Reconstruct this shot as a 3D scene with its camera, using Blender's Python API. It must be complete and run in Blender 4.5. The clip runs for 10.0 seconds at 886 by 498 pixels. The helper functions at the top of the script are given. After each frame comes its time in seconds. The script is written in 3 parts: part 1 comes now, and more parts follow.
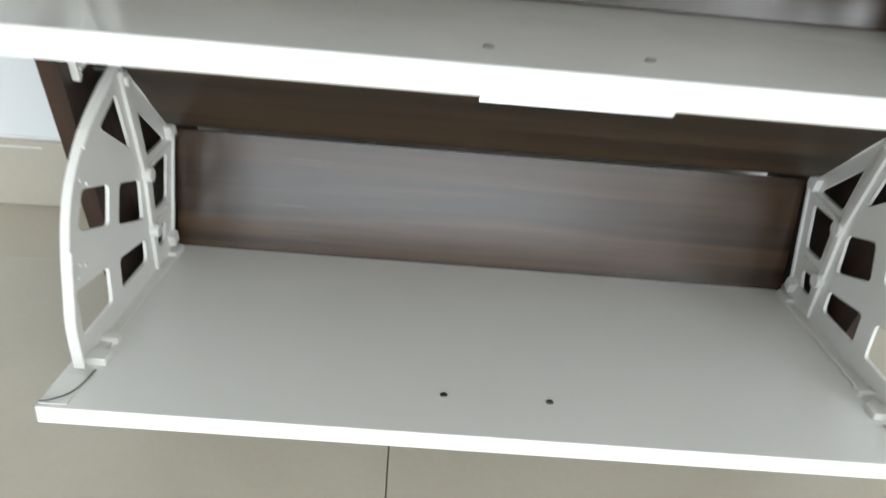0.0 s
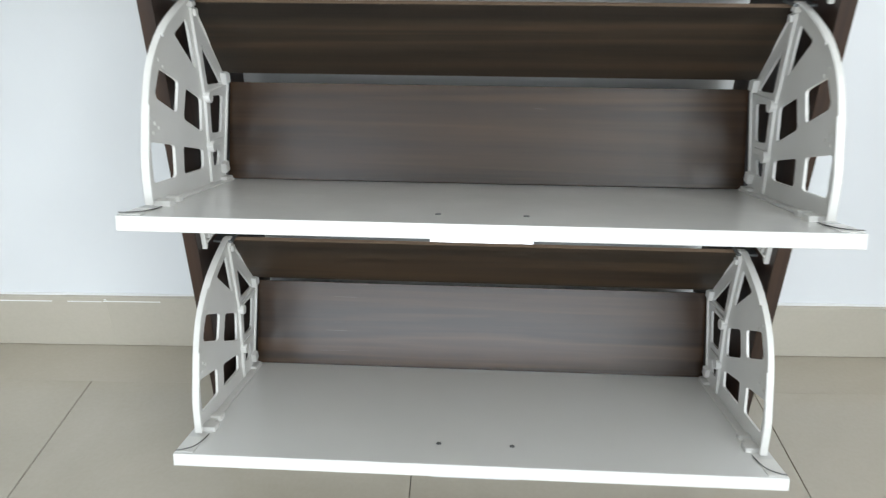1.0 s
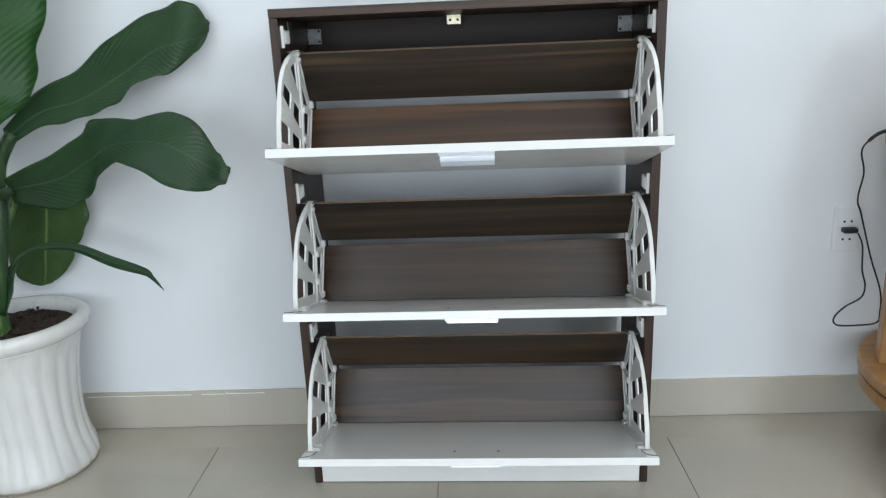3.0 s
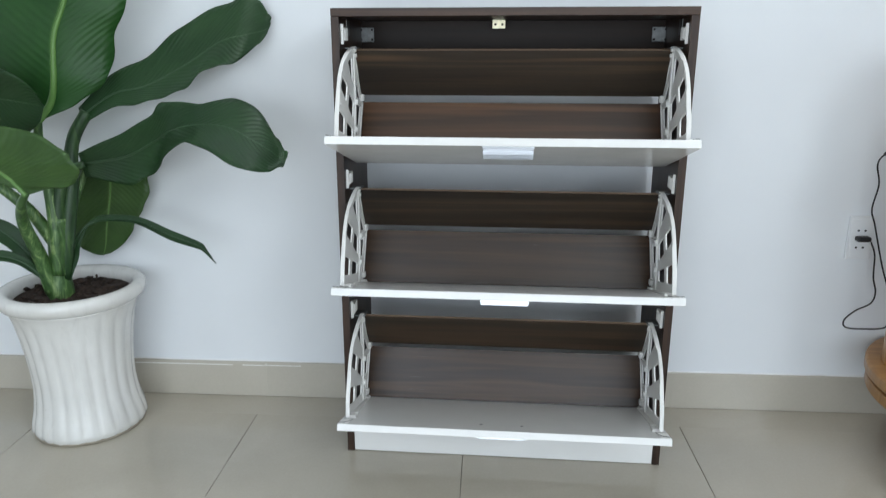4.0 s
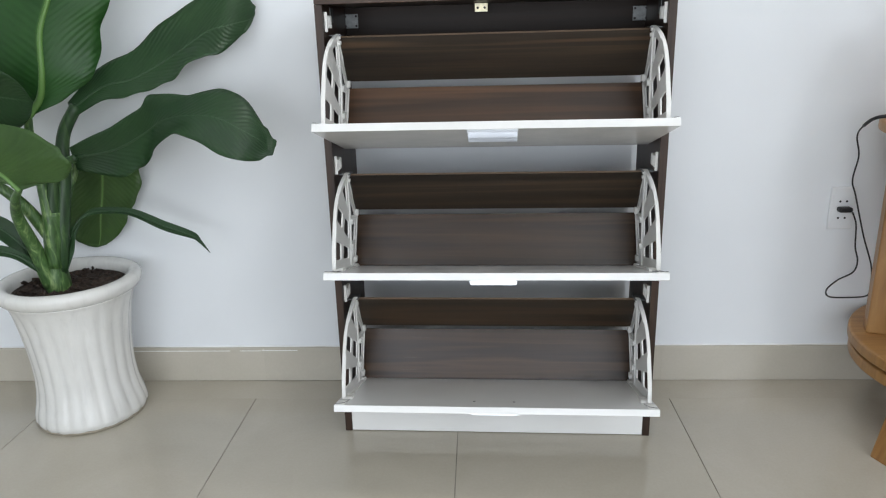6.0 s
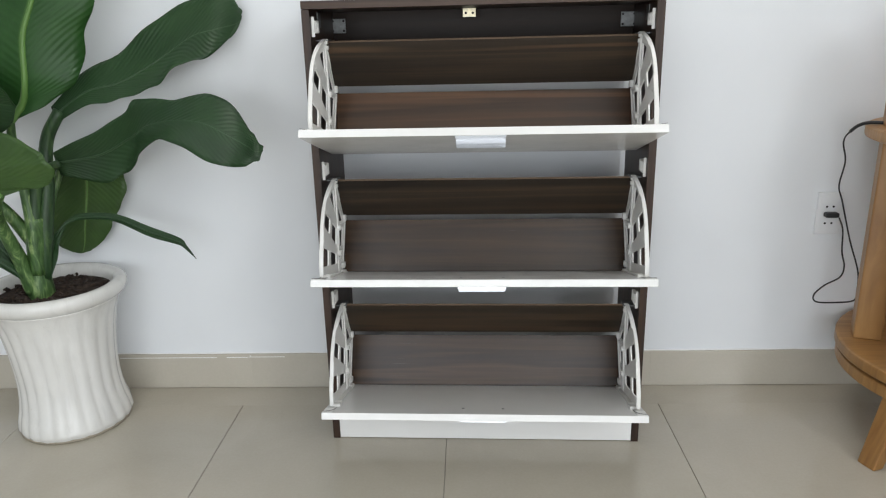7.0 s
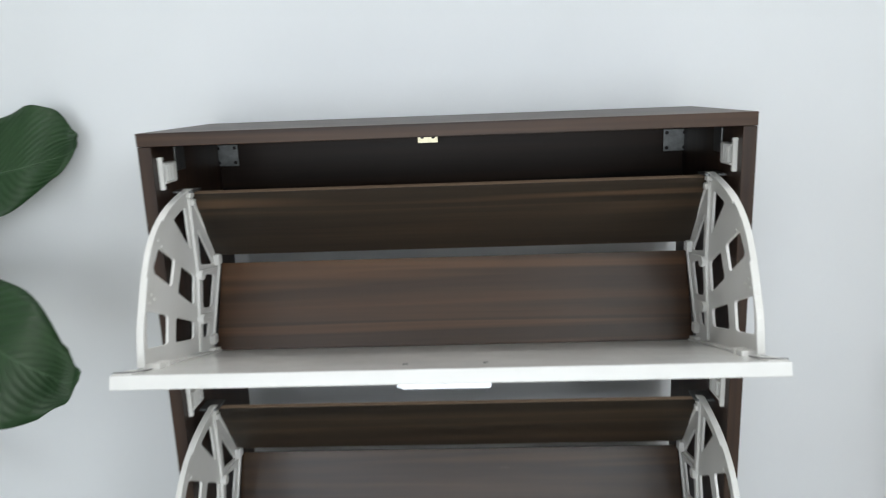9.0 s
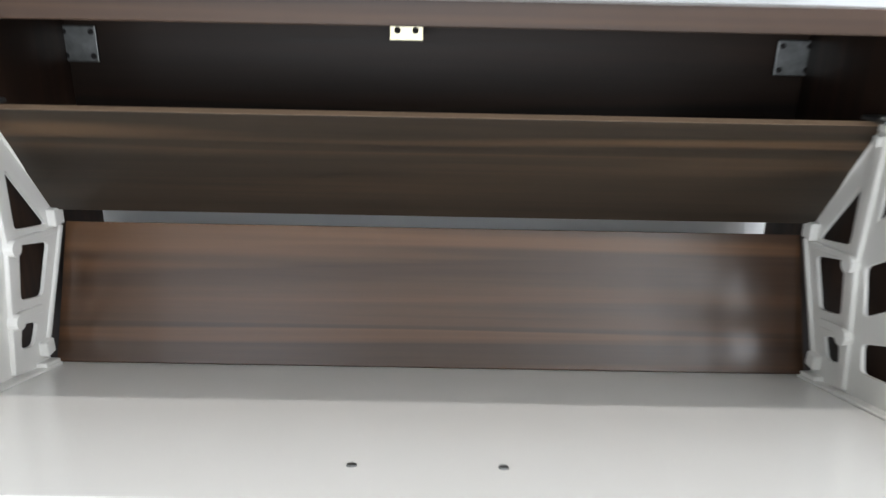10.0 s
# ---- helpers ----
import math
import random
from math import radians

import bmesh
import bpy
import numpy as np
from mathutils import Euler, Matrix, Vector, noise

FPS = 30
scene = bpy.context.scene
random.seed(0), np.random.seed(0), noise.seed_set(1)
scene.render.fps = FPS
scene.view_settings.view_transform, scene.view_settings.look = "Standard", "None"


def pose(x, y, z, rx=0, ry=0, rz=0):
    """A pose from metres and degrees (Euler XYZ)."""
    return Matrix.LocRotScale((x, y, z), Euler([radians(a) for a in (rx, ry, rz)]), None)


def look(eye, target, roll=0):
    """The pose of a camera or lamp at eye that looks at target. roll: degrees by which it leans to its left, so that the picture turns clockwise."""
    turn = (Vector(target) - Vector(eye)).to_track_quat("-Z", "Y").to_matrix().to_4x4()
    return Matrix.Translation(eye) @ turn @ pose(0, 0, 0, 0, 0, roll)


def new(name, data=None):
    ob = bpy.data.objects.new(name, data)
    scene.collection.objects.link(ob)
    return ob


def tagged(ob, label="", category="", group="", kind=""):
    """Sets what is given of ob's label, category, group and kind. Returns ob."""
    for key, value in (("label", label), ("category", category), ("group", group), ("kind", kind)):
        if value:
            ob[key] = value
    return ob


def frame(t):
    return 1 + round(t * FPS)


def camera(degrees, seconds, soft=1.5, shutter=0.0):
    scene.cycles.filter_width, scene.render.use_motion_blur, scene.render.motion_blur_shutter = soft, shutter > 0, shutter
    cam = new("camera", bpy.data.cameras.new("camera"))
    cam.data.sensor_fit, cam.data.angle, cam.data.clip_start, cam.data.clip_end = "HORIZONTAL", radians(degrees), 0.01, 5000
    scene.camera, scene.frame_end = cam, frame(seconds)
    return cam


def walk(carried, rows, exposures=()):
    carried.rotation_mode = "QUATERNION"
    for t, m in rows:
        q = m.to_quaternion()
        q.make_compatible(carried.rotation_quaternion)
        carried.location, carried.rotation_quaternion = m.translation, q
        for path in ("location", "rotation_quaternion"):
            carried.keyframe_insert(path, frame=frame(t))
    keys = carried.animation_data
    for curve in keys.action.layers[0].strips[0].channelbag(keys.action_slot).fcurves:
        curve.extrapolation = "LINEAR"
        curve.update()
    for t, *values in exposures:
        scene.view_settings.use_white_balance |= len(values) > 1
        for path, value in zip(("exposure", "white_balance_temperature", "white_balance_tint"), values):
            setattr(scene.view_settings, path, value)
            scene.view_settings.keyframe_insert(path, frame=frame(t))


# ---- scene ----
cam = camera(63.9, 10.0, soft=1.15, shutter=0.4)
PATH = [
    (0, (-0.078, -0.836, 0.682), (-0.014, 0.662, -0.642), 6.0),
    (0.5, (-0.032, -0.974, 0.778), (-0.099, 0.685, -0.337), 3.0),
    (0.8, (-0.016, -1.071, 0.821), (-0.096, 0.657, -0.183), 1.0),
    (1, (-0.004, -1.141, 0.831), (-0.101, 0.615, -0.12), -0.0),
    (1.5, (0.031, -1.359, 0.89), (-0.09, 0.444, 0.031), -2.4),
    (2, (0.024, -1.537, 0.928), (-0.101, 0.299, 0.145), -3.3),
    (2.5, (0.027, -1.699, 0.986), (-0.079, 0.181, 0.312), -2.7),
    (2.7, (0.044, -1.75, 1.011), (-0.076, 0.153, 0.406), -3.0),
    (3.8, (-0.003, -1.926, 1.015), (-0.166, 0.001, 0.506), -0.1),
    (4, (-0.004, -1.943, 1.014), (-0.175, -0.025, 0.474), -0.0),
    (4.5, (-0.003, -1.965, 1.005), (-0.201, -0.069, 0.401), -0.5),
    (5, (-0.001, -1.97, 1.011), (-0.202, -0.081, 0.385), -0.8),
    (5.5, (0.011, -1.974, 1.019), (-0.168, -0.077, 0.413), -1.3),
    (7, (0.016, -1.961, 1.031), (-0.113, -0.053, 0.446), -1.4),
    (7.5, (0.015, -1.915, 1.037), (-0.098, -0.011, 0.437), -1.3),
    (8, (0.018, -1.709, 1.104), (-0.104, 0.192, 0.496), -1.2),
    (8.5, (0.05, -1.462, 1.156), (-0.1, 0.462, 0.633), -2.3),
    (9, (0.037, -1.237, 1.144), (-0.049, 0.713, 0.707), -2.2),
    (9.2, (0.02, -1.144, 1.146), (-0.032, 0.801, 0.681), -1.8),
    (9.5, (0.017, -1.026, 1.154), (-0.015, 0.906, 0.641), -1.5),
    (9.8, (0.01, -0.894, 1.117), (0.032, 1.014, 0.519), 0.3),
    (10, (0.004, -0.821, 1.108), (0.018, 1.06, 0.428), 1.2),
]
EXPOSURE = [(0.0, 0.28, 6500, 7), (0.5, 0.22, 6400, 7), (1.0, 0.18, 6400, 8), (1.5, 0.11, 6350, 8), (2.5, -0.18, 6200, 8), (4.0, -0.25, 6100, 8), (5.5, -0.20, 6250, 11), (7.0, -0.25, 6600, 11), (7.5, -0.24, 6650, 10), (9.0, -0.28, 6450, 9), (9.5, 0.04, 6450, 12), (10.0, 0.28, 6450, 11)]
walk(cam, [(t, look(eye, target, roll)) for t, eye, target, roll in PATH], EXPOSURE)

# ---- world, windows' light, exposure ----
ROOM = pose(0, 0, 0, 0, 0, 1.6)          # the room stands slightly askew to the cabinet
world = bpy.data.worlds.new("sky")
scene.world = world
world.use_nodes = True
wn, wl = world.node_tree.nodes, world.node_tree.links
sky = wn.new("ShaderNodeTexSky")
sky.sky_type, sky.sun_disc = "NISHITA", False
sky.sun_elevation, sky.sun_rotation = radians(48), radians(150)
wn["Background"].inputs["Strength"].default_value = 0.10
wl.new(sky.outputs["Color"], wn["Background"].inputs["Color"])


def window_lamp(name, m, w, h, power, colour):
    data = bpy.data.lights.new(name, "AREA")
    data.shape, data.size, data.size_y, data.energy, data.color = "RECTANGLE", w, h, power, colour
    ob = new(name, data)
    ob.matrix_world = ROOM @ m
    return ob


X_L, X_R, Y_B, Z_C = -4.2, 2.2, -4.6, 3.1
WIN_B = (-2.3, -0.9, 2.10, 3.00)          # window in the wall opposite: x0, x1, z0, z1
WIN_R = (-4.50, -2.95, 1.60, 2.95)        # window in the side wall: y0, y1, z0, z1
WIN_D = (-2.00, 1.10, 0.08, 1.62)         # glazed balcony door beside it
for o, power in ((WIN_B, 12), (WIN_D, 70)):
    window_lamp("window_light", pose((o[0] + o[1]) / 2, Y_B + 0.03, (o[2] + o[3]) / 2, 90, 0, 0), o[1] - o[0] - 0.1, o[3] - o[2] - 0.1, power, (0.88, 0.94, 1.0))
window_lamp("window_light", pose(X_R - 0.03, (WIN_R[0] + WIN_R[1]) / 2, (WIN_R[2] + WIN_R[3]) / 2, 90, 0, 90), WIN_R[1] - WIN_R[0] - 0.1, WIN_R[3] - WIN_R[2] - 0.1, 76, (0.93, 0.97, 1.0))
BATTEN_Y = -0.31                           # unseen slim ceiling batten in line with the cabinet's front, inferred from a shadow
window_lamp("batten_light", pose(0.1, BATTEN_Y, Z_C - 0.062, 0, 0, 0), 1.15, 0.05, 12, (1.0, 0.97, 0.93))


# ---- materials ----
def mat(name, colour, rough=0.5, metal=0.0, spec=0.5, coat=0.0):
    m = bpy.data.materials.new(name)
    m.use_nodes = True
    b = m.node_tree.nodes["Principled BSDF"]
    b.inputs["Base Color"].default_value = (*colour, 1)
    b.inputs["Roughness"].default_value = rough
    b.inputs["Metallic"].default_value = metal
    b.inputs["Specular IOR Level"].default_value = spec
    b.inputs["Coat Weight"].default_value = coat
    return m, m.node_tree.nodes, m.node_tree.links, b


def coords(n, l, scale, kind="Object"):
    tc, mp = n.new("ShaderNodeTexCoord"), n.new("ShaderNodeMapping")
    mp.inputs["Scale"].default_value = scale
    l.new(tc.outputs[kind], mp.inputs["Vector"])
    return mp.outputs["Vector"]


def noise_tex(n, l, vec, scale, detail=4, rough=0.55, distort=0.0):
    t = n.new("ShaderNodeTexNoise")
    t.inputs["Scale"].default_value, t.inputs["Detail"].default_value = scale, detail
    t.inputs["Roughness"].default_value, t.inputs["Distortion"].default_value = rough, distort
    l.new(vec, t.inputs["Vector"])
    return t.outputs["Fac"]


def ramp(n, l, fac, stops):
    r = n.new("ShaderNodeValToRGB")
    r.color_ramp.elements[0].position, r.color_ramp.elements[0].color = stops[0][0], (*stops[0][1], 1)
    r.color_ramp.elements[1].position, r.color_ramp.elements[1].color = stops[-1][0], (*stops[-1][1], 1)
    for p, c in stops[1:-1]:
        e = r.color_ramp.elements.new(p)
        e.color = (*c, 1)
    l.new(fac, r.inputs["Fac"])
    return r.outputs["Color"]


def bump(n, l, b, fac, strength, dist=0.001):
    k = n.new("ShaderNodeBump")
    k.inputs["Strength"].default_value, k.inputs["Distance"].default_value = strength, dist
    l.new(fac, k.inputs["Height"])
    l.new(k.outputs["Normal"], b.inputs["Normal"])


def mix(n, l, fac, a, b, kind="MIX"):
    m = n.new("ShaderNodeMix")
    m.data_type, m.blend_type = "RGBA", kind
    for sock, v in ((m.inputs[0], fac), (m.inputs[6], a), (m.inputs[7], b)):
        if hasattr(v, "is_output"):
            l.new(v, sock)
        elif isinstance(v, tuple):
            sock.default_value = (*v, 1)
        else:
            sock.default_value = v
    return m.outputs[2]


def rough_from(n, l, b, fac, lo, hi):
    r = n.new("ShaderNodeMapRange")
    r.inputs["To Min"].default_value, r.inputs["To Max"].default_value = lo, hi
    l.new(fac, r.inputs["Value"])
    l.new(r.outputs["Result"], b.inputs["Roughness"])


def wall_paint():
    m, n, l, b = mat("wall_paint", (0.78, 0.80, 0.82), 0.6)
    v = coords(n, l, (1, 1, 1))
    big, fine = noise_tex(n, l, v, 1.7, 3), noise_tex(n, l, v, 260, 3)
    l.new(ramp(n, l, big, [(0.3, (0.76, 0.78, 0.80)), (0.7, (0.81, 0.83, 0.85))]), b.inputs["Base Color"])
    bump(n, l, b, fine, 0.10)
    return m


def ceiling_paint():
    m, n, l, b = mat("ceiling_paint", (0.82, 0.82, 0.80), 0.8)
    fine = noise_tex(n, l, coords(n, l, (1, 1, 1)), 120)
    bump(n, l, b, fine, 0.1)
    return m


def porcelain_tile(name, lo, hi, rough):
    m, n, l, b = mat(name, lo, rough)
    v = coords(n, l, (1, 1, 1))
    info = n.new("ShaderNodeObjectInfo")
    add = n.new("ShaderNodeVectorMath")
    add.operation = "MULTIPLY_ADD"
    add.inputs[1].default_value = (1, 1, 1)
    scl = n.new("ShaderNodeVectorMath")
    scl.operation = "SCALE"
    scl.inputs["Scale"].default_value = 17.0
    cmb = n.new("ShaderNodeCombineXYZ")
    l.new(info.outputs["Random"], cmb.inputs[0])
    l.new(info.outputs["Random"], cmb.inputs[1])
    l.new(cmb.outputs[0], scl.inputs[0])
    l.new(v, add.inputs[0])
    l.new(scl.outputs[0], add.inputs[2])
    cloud = noise_tex(n, l, add.outputs[0], 3.2, 5, 0.6, 0.8)
    grain = noise_tex(n, l, add.outputs[0], 140, 2)
    col = ramp(n, l, cloud, [(0.3, lo), (0.7, hi)])
    col = mix(n, l, 0.025, col, ramp(n, l, grain, [(0.35, (0.25, 0.22, 0.17)), (0.65, (0.75, 0.72, 0.66))]))
    l.new(col, b.inputs["Base Color"])
    rough_from(n, l, b, cloud, rough * 0.8, rough * 1.3)
    return m


def walnut(name, seed=0.0, dark=(0.015, 0.0100, 0.0072), mid=(0.043, 0.0243, 0.0140), light=(0.092, 0.0490, 0.0245), axis=0, spec=0.5, gloss=(0.34, 0.46)):
    """Dark walnut foil: broad bands, narrow streaks and fibres along one axis."""
    m, n, l, b = mat(name, mid, 0.38, spec=spec)
    tc = n.new("ShaderNodeTexCoord")
    off = n.new("ShaderNodeVectorMath")
    off.inputs[1].default_value = (seed * 3.1, seed * 1.7, seed * 2.3)
    l.new(tc.outputs["Object"], off.inputs[0])
    layers = []
    for across, along, detail, distort in ((12.0, 0.35, 3, 0.3), (34.0, 0.9, 4, 0.5), (230.0, 7.0, 3, 0.3)):
        s = [across] * 3
        s[axis] = along
        mp = n.new("ShaderNodeMapping")
        mp.inputs["Scale"].default_value = s
        l.new(off.outputs[0], mp.inputs["Vector"])
        layers.append(noise_tex(n, l, mp.outputs["Vector"], 1.0, detail, 0.55, distort))
    bands, streaks, fibre = layers
    half = tuple(0.6 * a + 0.4 * c for a, c in zip(mid, light))
    col = ramp(n, l, bands, [(0.34, dark), (0.43, mid), (0.49, half), (0.52, mid), (0.57, tuple(0.8 * c for c in mid)), (0.61, light), (0.66, half), (0.74, mid)])
    thin = ramp(n, l, streaks, [(0.36, dark), (0.48, mid), (0.57, mid), (0.64, light), (0.70, half)])
    col = mix(n, l, 0.17, col, thin)
    col = mix(n, l, 0.11, col, ramp(n, l, fibre, [(0.3, tuple(0.4 * c for c in dark)), (0.72, light)]))
    l.new(col, b.inputs["Base Color"])
    rough_from(n, l, b, fibre, *gloss)
    bump(n, l, b, fibre, 0.03, 0.0003)
    return m


def melamine():
    m, n, l, b = mat("white_melamine", (0.80, 0.79, 0.77), 0.16)
    v = coords(n, l, (1, 1, 1))
    big, peel, smear = noise_tex(n, l, v, 3, 3), noise_tex(n, l, v, 330, 2), noise_tex(n, l, v, 9, 5, 0.7)
    l.new(ramp(n, l, big, [(0.3, (0.800, 0.790, 0.765)), (0.7, (0.835, 0.828, 0.808))]), b.inputs["Base Color"])
    rough_from(n, l, b, smear, 0.10, 0.30)
    bump(n, l, b, peel, 0.05, 0.0003)
    return m


def plastic():
    m, n, l, b = mat("white_plastic", (0.82, 0.81, 0.78), 0.33)
    v = coords(n, l, (1, 1, 1))
    fac = noise_tex(n, l, v, 14, 4)
    l.new(ramp(n, l, fac, [(0.3, (0.77, 0.757, 0.72)), (0.7, (0.81, 0.80, 0.772))]), b.inputs["Base Color"])
    rough_from(n, l, b, fac, 0.25, 0.42)
    return m


def ceramic():
    m, n, l, b = mat("glazed_ceramic", (0.80, 0.79, 0.76), 0.14)
    v = coords(n, l, (1, 1, 1))
    big, speck = noise_tex(n, l, v, 6, 4), noise_tex(n, l, v, 75, 3, 0.6)
    col = ramp(n, l, big, [(0.3, (0.68, 0.67, 0.635)), (0.7, (0.76, 0.75, 0.72))])
    col = mix(n, l, ramp(n, l, speck, [(0.70, (0, 0, 0)), (0.80, (0.5, 0.5, 0.5))]), col, (0.42, 0.38, 0.32))
    run = noise_tex(n, l, coords(n, l, (46, 46, 3.2)), 1.0, 4, 0.6, 0.4)
    col = mix(n, l, ramp(n, l, run, [(0.50, (0, 0, 0)), (0.75, (0.45, 0.45, 0.45))]), col, (0.56, 0.55, 0.52))
    l.new(col, b.inputs["Base Color"])
    bump(n, l, b, big, 0.25, 0.004)
    return m


def soil_mat():
    m, n, l, b = mat("potting_soil", (0.03, 0.018, 0.012), 0.9)
    f = noise_tex(n, l, coords(n, l, (1, 1, 1)), 90, 6, 0.7)
    l.new(ramp(n, l, f, [(0.35, (0.012, 0.008, 0.006)), (0.6, (0.05, 0.030, 0.020)), (0.75, (0.11, 0.06, 0.04))]), b.inputs["Base Color"])
    bump(n, l, b, f, 0.8, 0.006)
    return m


def leaf_mat(name, lo, hi, rib):
    """A waxy leaf: pale midrib and fine veins, by the leaf's own UV (u across, v along)."""
    m, n, l, b = mat(name, lo, 0.40, spec=0.33)
    uv = n.new("ShaderNodeUVMap")
    uv.uv_map = "UVMap"
    sep = n.new("ShaderNodeSeparateXYZ")
    l.new(uv.outputs["UV"], sep.inputs[0])

    def op(kind, a, c=None):
        k = n.new("ShaderNodeMath")
        k.operation = kind
        for i, v in enumerate((a, c)):
            if v is None:
                continue
            if hasattr(v, "is_output"):
                l.new(v, k.inputs[i])
            else:
                k.inputs[i].default_value = v
        return k.outputs[0]
    across = op("ABSOLUTE", op("SUBTRACT", sep.outputs["X"], 0.5))
    obj = coords(n, l, (1, 1, 1))
    blot = noise_tex(n, l, obj, 11, 4, 0.6)
    base = ramp(n, l, blot, [(0.3, lo), (0.7, hi)])
    wave = op("SINE", op("MULTIPLY", op("SUBTRACT", sep.outputs["Y"], op("MULTIPLY", across, 0.42)), 210.0))
    vein = op("MULTIPLY", op("ADD", wave, 1.0), 0.5)
    base = mix(n, l, op("MULTIPLY", op("POWER", vein, 3.0), 0.06), base, tuple(min(1, 1.7 * c) for c in hi))
    edge = op("SUBTRACT", 1.0, op("MULTIPLY", across, 36.0))
    edge_n = n.new("ShaderNodeClamp")
    l.new(edge, edge_n.inputs["Value"])
    base = mix(n, l, op("MULTIPLY", edge_n.outputs[0], 0.75), base, rib)
    l.new(base, b.inputs["Base Color"])
    rough_from(n, l, b, blot, 0.33, 0.50)
    bump(n, l, b, vein, 0.22, 0.0030)
    return m


def stalk_mat():
    m, n, l, b = mat("green_stalk", (0.08, 0.16, 0.04), 0.4)
    v = coords(n, l, (30, 30, 9))
    f = noise_tex(n, l, v, 1.6, 4, 0.6, 1.2)
    l.new(ramp(n, l, f, [(0.34, (0.022, 0.058, 0.015)), (0.52, (0.060, 0.130, 0.034)), (0.68, (0.22, 0.31, 0.12))]), b.inputs["Base Color"])
    return m


def pine(name="oiled_rubberwood"):
    m, n, l, b = mat(name, (0.42, 0.22, 0.08), 0.36)
    bands = noise_tex(n, l, coords(n, l, (5, 60, 5)), 1.0, 4, 0.55, 0.5)
    patch = noise_tex(n, l, coords(n, l, (1, 1, 1)), 5, 3)
    col = ramp(n, l, bands, [(0.3, (0.23, 0.108, 0.032)), (0.55, (0.345, 0.175, 0.054)), (0.75, (0.44, 0.245, 0.085))])
    col = mix(n, l, 0.25, col, ramp(n, l, patch, [(0.3, (0.20, 0.088, 0.028)), (0.7, (0.42, 0.235, 0.09))]))
    l.new(col, b.inputs["Base Color"])
    bump(n, l, b, bands, 0.08, 0.0005)
    return m


def zinc(name, colour, rough):
    m, n, l, b = mat(name, colour, rough, 0.9)
    f = noise_tex(n, l, coords(n, l, (1, 1, 1)), 90, 4, 0.6)
    l.new(ramp(n, l, f, [(0.3, tuple(0.6 * c for c in colour)), (0.7, colour)]), b.inputs["Base Color"])
    rough_from(n, l, b, f, rough * 0.8, rough * 1.4)
    return m


M_WALL, M_CEIL = wall_paint(), ceiling_paint()
M_TILE = porcelain_tile("polished_beige_porcelain", (0.442, 0.403, 0.327), (0.488, 0.448, 0.372), 0.07)
M_SKIRT = porcelain_tile("glazed_beige_skirting", (0.48, 0.445, 0.37), (0.525, 0.485, 0.41), 0.14)
M_GROUT = mat("grey_grout", (0.22, 0.205, 0.18), 0.9)[0]
M_CAULK = mat("white_filler", (0.80, 0.80, 0.79), 0.6)[0]
M_WALNUT = walnut("walnut_foil", 0.0, (0.016, 0.0095, 0.0072), (0.035, 0.0200, 0.0140), (0.078, 0.0420, 0.0250), spec=0.32)
M_WALNUT_UP = walnut("walnut_foil_upright", 4.0, (0.016, 0.0095, 0.0072), (0.035, 0.0200, 0.0140), (0.078, 0.0420, 0.0250), axis=2, spec=0.32)
SEEDS = (6.4, 3.7, 1.0, 9.1, 11.8, 14.5)
# odd entries, the upper boards: darker, more olive base than the lower ones
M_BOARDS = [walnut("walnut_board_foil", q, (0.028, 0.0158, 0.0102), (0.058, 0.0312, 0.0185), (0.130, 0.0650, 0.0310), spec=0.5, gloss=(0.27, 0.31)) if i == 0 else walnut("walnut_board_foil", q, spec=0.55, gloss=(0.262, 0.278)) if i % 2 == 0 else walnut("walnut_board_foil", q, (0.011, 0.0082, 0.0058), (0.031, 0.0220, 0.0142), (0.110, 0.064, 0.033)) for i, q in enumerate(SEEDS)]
# the rail's foil is darkened so its colour carries the shade under the top
M_RAIL = walnut("shaded_rail_foil", 17.0, (0.010, 0.0075, 0.0065), (0.019, 0.0135, 0.0110), (0.030, 0.018, 0.012), spec=0.15)
M_BAND = mat("worn_edge_band", (0.17, 0.115, 0.075), 0.5)[0]
M_WHITE, M_PLASTIC = melamine(), plastic()
M_CERAMIC, M_SOIL = ceramic(), soil_mat()
M_RAW = mat("raw_stoneware", (0.34, 0.30, 0.23), 0.85)[0]
M_LEAF = leaf_mat("leaf_dark", (0.011, 0.036, 0.011), (0.019, 0.054, 0.016), (0.034, 0.078, 0.030))
M_LEAF_FRESH = leaf_mat("leaf_fresh", (0.013, 0.054, 0.010), (0.022, 0.078, 0.015), (0.15, 0.29, 0.07))
M_LEAF_BACK = leaf_mat("leaf_olive", (0.030, 0.066, 0.016), (0.046, 0.096, 0.022), (0.17, 0.25, 0.08))
M_STALK = stalk_mat()
def sheath_mat():
    m, n, l, b = mat("dark_green_sheath", (0.018, 0.048, 0.015), 0.45)
    f = noise_tex(n, l, coords(n, l, (26, 26, 5)), 1.5, 4, 0.6, 0.8)
    l.new(ramp(n, l, f, [(0.36, (0.010, 0.030, 0.009)), (0.55, (0.020, 0.056, 0.016)), (0.72, (0.062, 0.120, 0.036))]), b.inputs["Base Color"])
    return m


